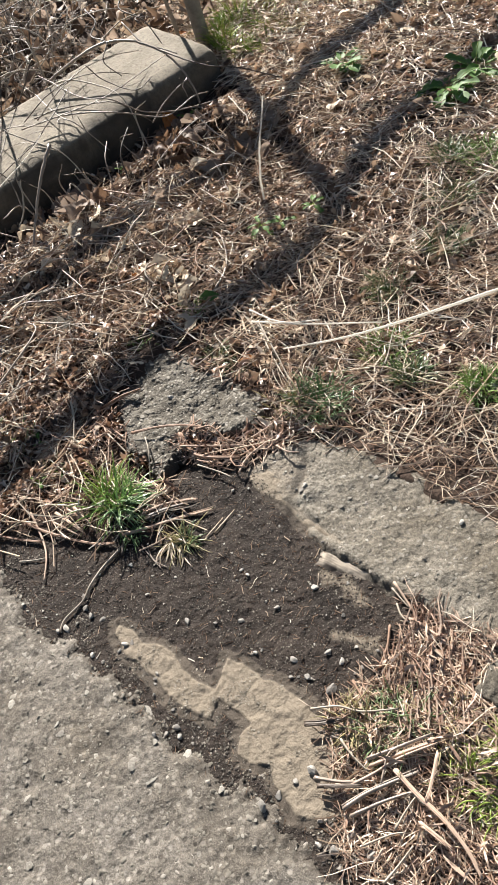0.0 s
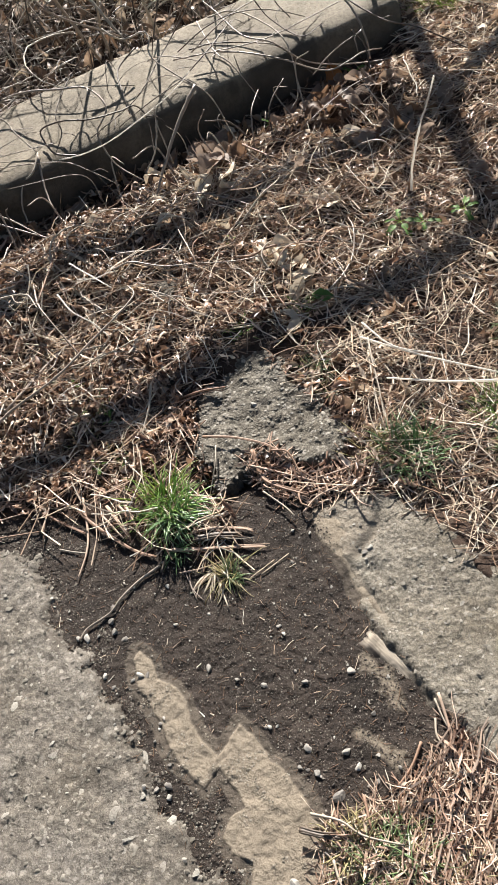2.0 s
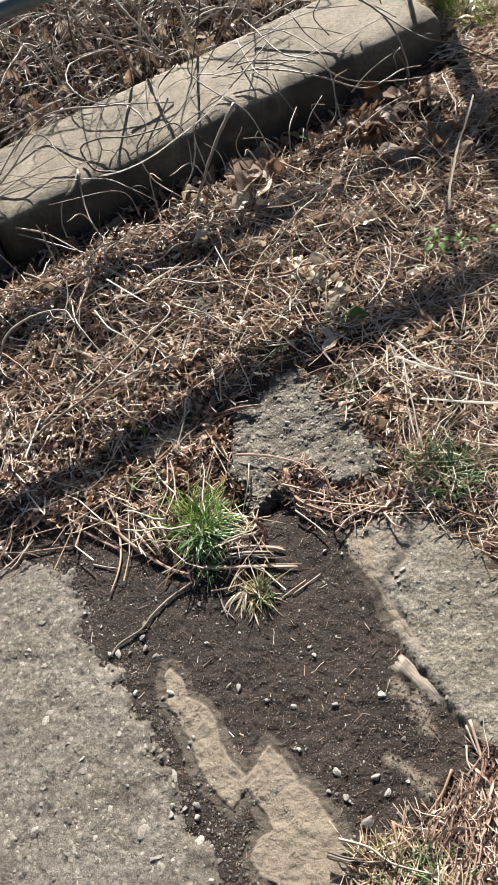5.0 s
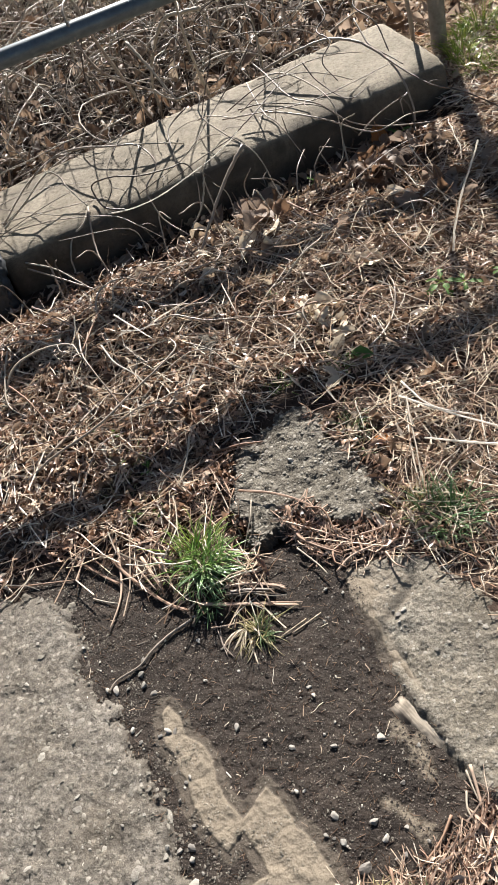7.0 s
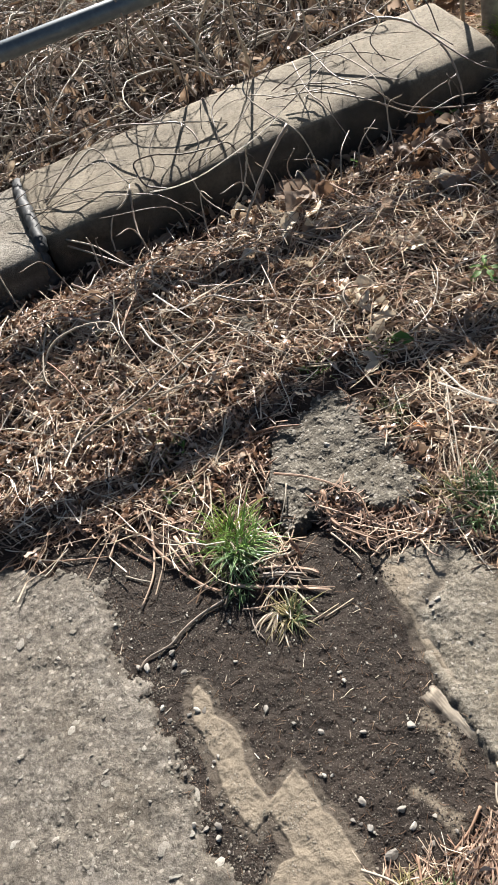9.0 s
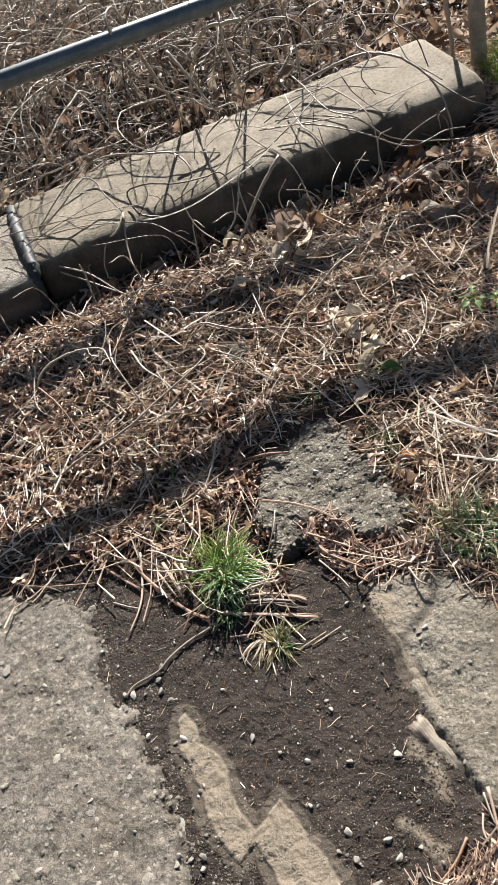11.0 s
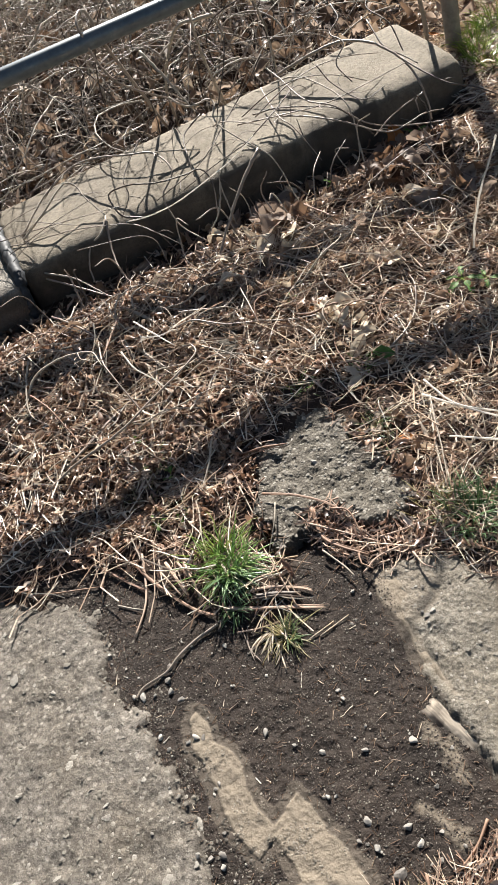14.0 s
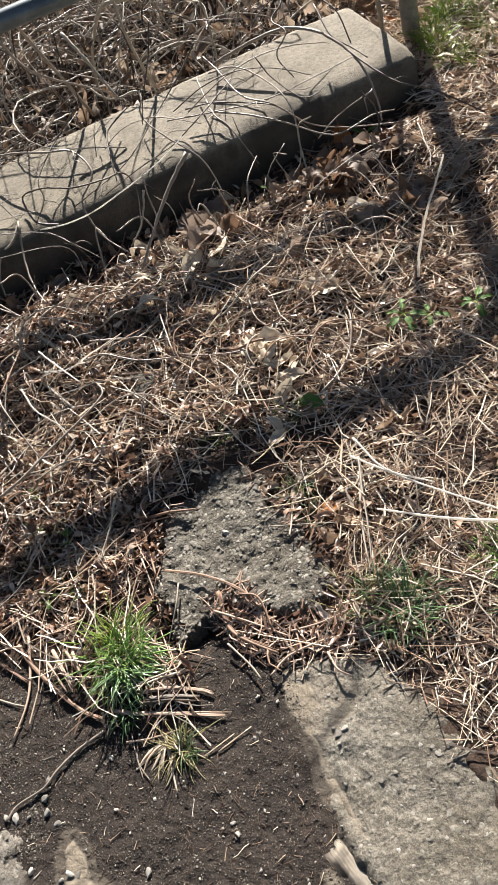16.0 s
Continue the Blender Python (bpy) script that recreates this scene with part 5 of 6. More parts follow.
# ---- vines over the kerb ----
def vine(points, r, mat=DARK_VINE, label="grey leafless vine trailing over the kerb", seed=0, shoots=1):
    ob = thing("vine", stalk_mesh("vine", points, r, r * 0.6, mat, 6, r * 0.12, 6, seed), label, "vine", "kerb vines")
    side_shoots(ob, points, r, mat, seed, shoots if len(points) > 4 and r < 0.008 else 0)


PALE = "bleached vine stem leaning on the kerb"
vine([(-0.807, 2.016, 0.12), (-0.726, 2.061, 0.17), (-0.667, 2.151, 0.2), (-0.631, 2.154, 0.18), (-0.604, 2.116, 0.16), (-0.539, 2.052, 0.12)], 0.0034, PALE_VINE, PALE, 1)
vine([(-0.86, 2.0, 0.12), (-0.782, 1.992, 0.12), (-0.628, 1.992, 0.13), (-0.457, 1.99, 0.11), (-0.37, 1.944, 0.09), (-0.294, 1.909, 0.05)], 0.0018, VINE, seed=2)
vine([(-0.818, 2.043, 0.12), (-0.77, 2.197, 0.15), (-0.689, 2.31, 0.17), (-0.58, 2.272, 0.2), (-0.455, 2.22, 0.21), (-0.375, 2.21, 0.2), (-0.317, 2.132, 0.17), (-0.353, 2.08, 0.13), (-0.34, 2.043, 0.09), (-0.305, 2.004, 0.05), (-0.232, 1.951, 0.02)], 0.0036, VINE, seed=3)
vine([(-0.469, 2.006, 0.11), (-0.383, 1.995, 0.12), (-0.285, 1.986, 0.15), (-0.199, 2.031, 0.17), (-0.134, 2.084, 0.18), (-0.085, 2.139, 0.19), (-0.059, 2.173, 0.2)], 0.002, WHITE_STALK, PALE, 4, 0)
vine([(-0.413, 2.025, 0.1), (-0.481, 2.035, 0.115), (-0.521, 2.093, 0.13), (-0.527, 2.125, 0.15), (-0.445, 2.089, 0.18), (-0.347, 2.045, 0.19), (-0.268, 2.073, 0.18), (-0.223, 2.102, 0.17), (-0.196, 2.073, 0.13), (-0.185, 1.973, 0.08)], 0.003, seed=5)
vine([(-0.539, 2.052, 0.12), (-0.551, 1.992, 0.1), (-0.588, 1.965, 0.08), (-0.6, 1.918, 0.04), (-0.587, 1.877, 0.01)], 0.0036, PALE_VINE, PALE, 6)
vine([(-0.537, 2.039, 0.12), (-0.527, 1.964, 0.07), (-0.5, 1.886, 0.04), (-0.45, 1.804, 0.03), (-0.408, 1.763, 0.02)], 0.0034, VINE, seed=7)
vine([(-0.037, 2.084, 0.2), (-0.085, 2.023, 0.16), (-0.138, 1.939, 0.1), (-0.193, 1.848, 0.02)], 0.006, VINE, "flat grey stick leaning against the kerb", 8)
vine([(-0.159, 2.017, 0.16), (-0.169, 1.99, 0.12), (-0.184, 1.957, 0.09), (-0.216, 1.929, 0.06)], 0.0032, PALE_VINE, PALE, 14)
vine([(-0.306, 2.34, 0.3), (-0.281, 2.326, 0.28), (-0.256, 2.357, 0.25), (-0.198, 2.375, 0.25), (-0.18, 2.34, 0.24), (-0.188, 2.313, 0.22), (-0.164, 2.272, 0.2), (-0.105, 2.224, 0.17), (-0.021, 2.168, 0.12), (0.024, 2.104, 0.03)], 0.0032, PALE_VINE, PALE, 15)
vine([(-0.08, 2.3, 0.45), (-0.101, 2.26, 0.38), (-0.142, 2.22, 0.29), (-0.17, 2.24, 0.22)], 0.0022, seed=16)
vine([(-0.735, 1.892, 0.07), (-0.621, 1.829, 0.07), (-0.529, 1.762, 0.05), (-0.497, 1.748, 0.03)], 0.003, PALE_VINE, PALE, 17)
vine([(-0.723, 1.871, 0.06), (-0.588, 1.793, 0.05), (-0.471, 1.728, 0.04), (-0.334, 1.645, 0.06)], 0.003, VINE, seed=18)
vine([(-0.062, 2.549, 0.17), (-0.032, 2.448, 0.16), (0.008, 2.327, 0.16), (0.052, 2.273, 0.14), (0.117, 2.2, 0.06)], 0.0024, VINE, seed=19)
vine([(-0.131, 2.348, 0.16), (0.014, 2.344, 0.16), (0.153, 2.35, 0.16), (0.291, 2.399, 0.17), (0.405, 2.449, 0.18)], 0.0022, VINE, seed=20)
vine([(-0.083, 2.392, 0.16), (-0.003, 2.396, 0.16), (0.118, 2.364, 0.15), (0.196, 2.32, 0.14), (0.28, 2.28, 0.06)], 0.0024, seed=21)
vine([(-0.031, 2.568, 0.22), (0.021, 2.486, 0.2), (0.093, 2.34, 0.19), (0.182, 2.291, 0.17), (0.276, 2.29, 0.09), (0.403, 2.324, 0.04), (0.518, 2.323, 0.03)], 0.0028, VINE, seed=22)
vine([(-0.026, 2.557, 0.17), (0.051, 2.545, 0.18), (0.13, 2.474, 0.17), (0.205, 2.346, 0.16), (0.229, 2.28, 0.11), (0.23, 2.2, 0.05), (0.204, 2.158, 0.03)], 0.0026, PALE_VINE, PALE, 23)
vine([(0.28, 2.27, 0.06), (0.331, 2.3, 0.09), (0.381, 2.32, 0.11), (0.411, 2.328, 0.12)], 0.002, VINE, seed=24)
vine([(-0.023, 2.478, 0.3), (-0.075, 2.469, 0.24), (-0.132, 2.436, 0.19), (-0.173, 2.352, 0.17), (-0.238, 2.182, 0.15), (-0.37, 2.051, 0.13)], 0.0022, seed=25)
vine([(0.056, 2.451, 0.19), (-0.005, 2.281, 0.2), (-0.067, 2.214, 0.18), (-0.102, 2.183, 0.17), (-0.186, 2.126, 0.16), (-0.286, 2.079, 0.13)], 0.002, seed=26)
vine([(-0.233, 2.353, 0.22), (-0.285, 2.277, 0.2), (-0.266, 2.172, 0.18), (-0.249, 2.104, 0.15)], 0.0026, seed=27)
vine([(-0.333, 2.241, 0.3), (-0.418, 2.3, 0.22), (-0.452, 2.233, 0.2), (-0.47, 2.13, 0.18), (-0.456, 2.082, 0.15), (-0.479, 2.018, 0.12)], 0.0024, seed=28)
vine([(0.139, 2.424, 0.25), (0.18, 2.382, 0.2), (0.264, 2.295, 0.17), (0.332, 2.348, 0.17)], 0.002, seed=29)
vine([(-0.02, 2.63, 0.16), (0.105, 2.627, 0.2), (0.204, 2.623, 0.22), (0.306, 2.556, 0.22), (0.386, 2.474, 0.19), (0.43, 2.41, 0.14), (0.45, 2.37, 0.08), (0.455, 2.35, 0.03)], 0.0052, VINE, "thick grey stem arching over the kerb end", 30)
vine([(-0.014, 2.361, 0.155), (0.092, 2.314, 0.15), (0.194, 2.27, 0.13), (0.325, 2.24, 0.08), (0.432, 2.3, 0.08), (0.493, 2.358, 0.05)], 0.0028, VINE, seed=46)
vine([(0.39, 2.444, 0.2), (0.449, 2.356, 0.18), (0.515, 2.287, 0.16), (0.6, 2.269, 0.13), (0.719, 2.197, 0.08)], 0.0028, seed=47)
vine([(0.303, 2.685, 0.24), (0.344, 2.555, 0.2), (0.392, 2.51, 0.18), (0.438, 2.444, 0.17)], 0.003, seed=48)
vine([(0.2, 2.68, 0.32), (0.22, 2.6, 0.3), (0.19, 2.55, 0.28), (0.23, 2.48, 0.27), (0.2, 2.42, 0.24), (0.24, 2.36, 0.2)], 0.003, seed=49)
vine([(0.3, 2.75, 0.34), (0.33, 2.66, 0.33), (0.31, 2.6, 0.31), (0.37, 2.52, 0.28), (0.4, 2.44, 0.22)], 0.0032, seed=50)
LOOP = "dry curved vine stem lying over the litter"
vine([(0.225, 2.037, 0.03), (0.346, 2.124, 0.06), (0.43, 2.188, 0.06), (0.514, 2.265, 0.03)], 0.0018, VINE, LOOP, 60)
vine([(0.048, 2.008, 0.05), (0.132, 1.912, 0.05), (0.239, 1.836, 0.03)], 0.003, TWIG, LOOP, 61)
vine([(0.34, 1.811, 0.04), (0.383, 1.696, 0.04), (0.426, 1.648, 0.02)], 0.002, PALE_VINE, LOOP, 62)
vine([(0.101, 1.691, 0.04), (0.123, 1.605, 0.04), (0.157, 1.563, 0.03), (0.183, 1.539, 0.02)], 0.0022, PALE_VINE, LOOP, 63)
vine([(-0.666, 1.688, 0.05), (-0.572, 1.603, 0.07), (-0.483, 1.51, 0.08), (-0.435, 1.39, 0.1), (-0.399, 1.332, 0.09), (-0.324, 1.24, 0.04)], 0.0032, VINE, LOOP, 64)
vine([(-0.663, 1.321, 0.03), (-0.632, 1.396, 0.08), (-0.559, 1.442, 0.09), (-0.474, 1.431, 0.1), (-0.431, 1.369, 0.1)], 0.0034, PALE_VINE, LOOP, 65)
vine([(-0.67, 1.469, 0.08), (-0.66, 1.392, 0.07), (-0.635, 1.295, 0.05), (-0.577, 1.258, 0.03)], 0.003, PALE_VINE, LOOP, 66)
vine([(-0.441, 1.749, 0.05), (-0.427, 1.574, 0.09), (-0.435, 1.39, 0.1)], 0.0034, TWIG, LOOP, 67)
vine([(-0.527, 1.048, 0.03), (-0.47, 1.09, 0.05), (-0.355, 1.146, 0.08), (-0.282, 1.229, 0.09), (-0.218, 1.298, 0.1), (-0.185, 1.359, 0.1), (-0.204, 1.394, 0.1)], 0.0034, VINE, LOOP, 68)
vine([(-0.377, 1.537, 0.09), (-0.318, 1.478, 0.09), (-0.255, 1.424, 0.08)], 0.0024, WHITE_STALK, LOOP, 69)
vine([(-0.386, 1.409, 0.1), (-0.343, 1.348, 0.09), (-0.295, 1.319, 0.07), (-0.255, 1.282, 0.05)], 0.0022, WHITE_STALK, LOOP, 70)
vine([(-0.175, 1.388, 0.09), (-0.105, 1.355, 0.08), (-0.052, 1.312, 0.06), (0.011, 1.289, 0.04)], 0.002, PALE_VINE, LOOP, 71)
vine([(-0.251, 1.481, 0.09), (-0.204, 1.483, 0.1), (-0.124, 1.458, 0.09), (-0.045, 1.471, 0.07)], 0.0026, VINE, LOOP, 72)
vine([(-0.16, 1.805, 0.02), (-0.107, 1.649, 0.05), (-0.062, 1.52, 0.07), (-0.049, 1.484, 0.06)], 0.0024, VINE, LOOP, 73)
vine([(-0.143, 1.115, 0.04), (-0.144, 1.053, 0.035), (-0.161, 0.978, 0.02)], 0.003, PALE_VINE, LOOP, 74)
vine([(0.343, 1.162, 0.03), (0.346, 1.094, 0.03), (0.353, 1.01, 0.025), (0.356, 0.922, 0.015)], 0.0022, PALE_VINE, LOOP, 75)
vine([(0.334, 1.211, 0.03), (0.392, 1.126, 0.03), (0.478, 1.083, 0.03)], 0.0024, WHITE_STALK, LOOP, 76)
vine([(-0.15, 2.57, 0.42), (-0.21, 2.59, 0.41), (-0.29, 2.61, 0.39), (-0.4, 2.7, 0.2), (-0.42, 2.75, 0.0)], 0.007, PALE_VINE, "bleached broken stem bent over in the brush", 9)
vine([(-0.42, 2.6, 0.1), (-0.46, 2.43, 0.45), (-0.47, 2.39, 0.575), (-0.48, 2.33, 0.595), (-0.47, 2.28, 0.55), (-0.43, 2.30, 0.4), (-0.3, 2.5, 0.2)], 0.005, VINE, "grey vine looped round the rail", 10)
vine([(-0.22, 2.75, 0.0), (-0.2, 2.5, 0.3), (-0.19, 2.43, 0.52), (-0.2, 2.43, 0.8)], 0.005, PALE_VINE, "upright bleached stem beside the rail", 11)
vine([(-0.42, 2.6, 0.36), (-0.36, 2.54, 0.3), (-0.28, 2.46, 0.2)], 0.006, PALE_VINE, "bleached broken stem bent over in the brush", 12)
vine([(0.49, 2.85, -0.02), (0.475, 2.8, 0.25), (0.42, 2.79, 0.6), (0.36, 2.8, 0.925), (0.32, 2.8, 1.04), (0.28, 2.8, 1.15), (0.17, 2.8, 1.3), (0.05, 2.8, 1.4)], 0.009, VINE, "thin grey sapling stem beside the post", 13)
g = np.random.default_rng(81)
for k in range(16):
    s, L, up = g.uniform(-0.2, 1.25), g.uniform(0.18, 0.5), g.uniform(0.015, 0.11)
    n, turn, bow = g.uniform(2.06, 2.36), g.uniform(-1.2, 1.2), g.normal(0, 0.35)
    pts = [kp(s + L * t * math.cos(turn + bow * t), n + L * t * math.sin(turn + bow * t) * 0.7, 0.128 + up * math.sin(math.pi * (0.12 + 0.76 * (t + 0.5)))) for t in (-0.5, -0.25, 0.0, 0.25, 0.5)]
    vine(pts, g.uniform(0.0009, 0.0022), (DARK_VINE, DARK_VINE, VINE)[k % 3], seed=300 + k)
for k in range(26):
    s, n = g.uniform(-0.2, 1.5), g.uniform(1.72, 1.97)
    a, L = g.uniform(-0.5, 0.5), g.uniform(0.12, 0.35)
    pts = [kp(s, n, 0.0), kp(s + L * 0.35 * a, n + 0.06, 0.07 + g.uniform(0, 0.05)), kp(s + L * 0.8 * a + g.normal(0, 0.04), n + 0.04 + g.normal(0, 0.05), 0.13 + g.uniform(-0.04, 0.05))]
    vine(pts, g.uniform(0.0015, 0.0032), (VINE, PALE_VINE, DARK_VINE)[k % 3], "thin dry vine rising beside the kerb", seed=500 + k)


for k, (x, y) in enumerate(scatter(46, (-0.75, 0.45, 1.12, 1.9), lambda x, y: near_side(x, y) & (kerb_across(x, y) > 1.15) & (kerb_across(x, y) < 1.9), 82)):
    a, L, curve = g.normal(0.3, 0.7), g.uniform(0.2, 0.45), g.normal(0, 1.1)
    pts = []
    for t in (-0.5, -0.25, 0.0, 0.25, 0.5):
        qx, qy = x + L * t * math.cos(a + curve * t), y + L * t * math.sin(a + curve * t)
        if kerb_across(qx, qy) < 1.97:
            pts.append((qx, qy, top_height(qx, qy) + 0.012 + 0.045 * g.random() * (1 - 3 * t * t)))
    if len(pts) > 3:
        vine(pts, g.uniform(0.0015, 0.0032), (VINE, PALE_VINE, TWIG)[k % 3], "dry curved vine stem lying over the litter", seed=450 + k)


# ---- single leaves ----
def leaf(x, y, size, mat, label, seed, z=0.008, tilt=0.35, curl=0.7, name="fallen_leaf", wide=(0.45, 0.75)):
    """One curled leaf with a midrib crease and wavy, lobed rim."""
    g = np.random.default_rng(seed)
    ku, kv = 13, 7
    L, W = size, size * g.uniform(*wide)
    u, v = np.linspace(0, 1, ku), np.linspace(-1, 1, kv)
    prof = np.sin(np.pi * (u * 0.94 + 0.03)) ** 0.75 * (1 + 0.09 * np.sin(u * 22 + g.uniform(0, 6)))
    c1, c2, ph = g.normal(0, curl), abs(g.normal(0.4, curl * 0.6)), g.uniform(0, 6)
    X = (u[:, None] - 0.5) * L * np.ones(kv)[None]
    Y = prof[:, None] * v[None] * W * 0.5
    Z = c1 * (u[:, None] - 0.5) ** 2 * L + c2 * np.abs(v[None]) ** 1.5 * W * 0.3 + 0.05 * L * np.sin(u[:, None] * 9 + ph + v[None] * 2.5) * np.abs(v[None]) + 0.06 * L * np.sin(u[:, None] * 6.5 + ph * 2) * np.cos(v[None] * 3.4 + ph * 3) + 0.008 * L * g.normal(0, 1, (ku, kv))
    V = np.stack([X, Y, Z], -1).reshape(-1, 3)
    V[:, 2] -= np.percentile(V[:, 2], 15)
    i = (np.arange(ku - 1)[:, None] * kv + np.arange(kv - 1)[None]).ravel()
    F = np.stack([i, i + kv, i + kv + 1, i + 1], 1)
    ob = thing(name, mesh_of(name, V, F, mat, True), label, "leaf", name + "s")
    base, d = V[kv // 2], V[kv // 2] - V[kv * 2 + kv // 2]
    d = d / (np.linalg.norm(d) + 1e-9) * size * 0.12
    part("leaf_stalk", stalk_mesh("leaf_stalk", [tuple(base - d * 0.5), tuple(base + d), tuple(base + d * 2.2)], 0.0013, 0.0008, TWIG, 5, 0, 2), ob, "thin brown leaf stalk")
    if size > 0.05:
        rib = V.reshape(ku, kv, 3)[::2, kv // 2] + np.array([0, 0, 0.0004])
        part("midrib", stalk_mesh("midrib", [tuple(q) for q in rib], 0.0011, 0.0005, TWIG, 4, 0, 1), ob, "raised brown midrib")
    ob.matrix_basis = pose(x, y, top_height(x, y) + z, math.degrees(g.normal(0, tilt)), math.degrees(g.normal(0, tilt)), g.uniform(0, 360))


BIG = "large grey-brown curled leaf at the kerb foot"
for k, (x, y, size) in enumerate(((-0.024, 2.15, 0.11), (-0.079, 2.07, 0.12), (-0.002, 2.0, 0.1), (-0.05, 1.955, 0.1), (0.513, 2.059, 0.12), (0.517, 1.971, 0.09), (0.398, 1.949, 0.09), (0.665, 1.699, 0.06), (0.368, 2.153, 0.09), (0.46, 2.2, 0.09), (0.28, 2.27, 0.1), (0.2, 2.2, 0.08), (0.42, 2.3, 0.09), (0.53, 2.02, 0.08), (0.63, 1.62, 0.065))):
    leaf(x, y, size * 1.1, GREY_LEAF, BIG, 600 + k, 0.014, 0.18, 0.8, wide=(0.45, 0.75))
    leaf(x + 0.05, y - 0.03, size * 0.75, (BROWN_LEAF, GREY_LEAF)[k % 2], ("brown crumpled leaf at the kerb foot", BIG)[k % 2], 670 + k, 0.018, 0.4, 1.2, wide=(0.5, 0.75))
for k, (x, y, size) in enumerate(((-0.08, 1.88, 0.06), (0.02, 1.87, 0.07), (-0.18, 1.82, 0.05), (-0.197, 1.94, 0.06), (-0.143, 1.70, 0.055), (-0.051, 1.807, 0.06), (0.029, 1.812, 0.06), (0.108, 1.502, 0.055), (0.162, 1.508, 0.06), (0.181, 1.441, 0.055), (0.206, 1.405, 0.05), (0.155, 1.469, 0.05), (0.191, 1.36, 0.05), (0.172, 1.268, 0.05), (0.21, 1.43, 0.045), (0.37, 1.99, 0.06), (-0.05, 1.85, 0.06), (0.13, 1.50, 0.06))):
    leaf(x, y, size * 1.35, PALE_LEAF, "pale tan curled dead leaf on the litter", 1630 + k, 0.022, 0.35, 1.3, wide=(0.3, 0.55))
CURLED = (((0.283, 2.255), 0.09), ((0.246, 2.23), 0.08), ((0.314, 2.2), 0.09), ((0.341, 2.115), 0.1), ((0.385, 2.049), 0.09), ((0.406, 2.009), 0.08), ((0.391, 1.925), 0.11), ((0.359, 1.94), 0.08), ((0.323, 2.07), 0.09), ((0.5, 1.984), 0.12), ((0.468, 2.061), 0.09), ((0.441, 2.121), 0.08), ((0.273, 2.112), 0.09), ((0.223, 2.117), 0.08), ((0.3, 2.02), 0.07), ((0.44, 1.98), 0.08), ((0.02, 1.794), 0.08), ((-0.03, 1.839), 0.07))
for k, ((x, y), size) in enumerate(CURLED):
    leaf(x, y, size * 0.72, (BROWN_LEAF, GREY_LEAF, BROWN_LEAF)[k % 3], ("brown crumpled leaf before the kerb end", "grey-brown crumpled leaf before the kerb end", "brown crumpled leaf before the kerb end")[k % 3], 1500 + k, 0.014, 0.45, 1.4, wide=(0.45, 0.75))
for k, (x, y, size) in enumerate(((0.5, 1.993, 0.13), (0.402, 1.985, 0.1), (0.384, 1.936, 0.085), (0.31, 2.16, 0.09), (0.0, 2.1, 0.12), (-0.035, 2.0, 0.12), (-0.018, 1.915, 0.11), (0.02, 1.8, 0.09), (0.64, 2.05, 0.1))):
    leaf(x, y, size * 0.85, GREY_LEAF, "broad grey-brown crumpled leaf before the kerb", 2600 + k, 0.018, 0.18, 0.9, wide=(0.6, 0.85))
leaf(0.34, 2.36, 0.085, ORANGE_LEAF, "bright orange-brown leaf at the kerb foot", 650, 0.02, 0.4)
leaf(0.09, 1.55, 0.05, ORANGE_LEAF, "small orange-red leaf on the litter", 651, 0.012, 0.4)
leaf(0.28, 1.06, 0.045, ORANGE_LEAF, "small brown leaf beside the slab", 652, 0.01, 0.4)
leaf(0.53, 2.98, 0.07, ORANGE_LEAF, "orange-brown leaf behind the post", 653, 0.03, 0.4)
for k, (x, y) in enumerate(scatter(170, (-0.6, 1.9, 1.4, 3.4), lambda x, y: near_side(x, y) & (leafy(x, y) > 0.35), 661)):
    leaf(x, y, 0.045 + 0.05 * ((k * 41) % 100 / 100), (LEAF, GREY_LEAF, LEAF, PALE_LEAF)[k % 4], ("brown curled dead leaf on the litter", "grey-brown curled dead leaf on the litter", "brown curled dead leaf on the litter", "pale tan curled dead leaf on the litter")[k % 4], 700 + k, 0.01, 0.45, 0.9)


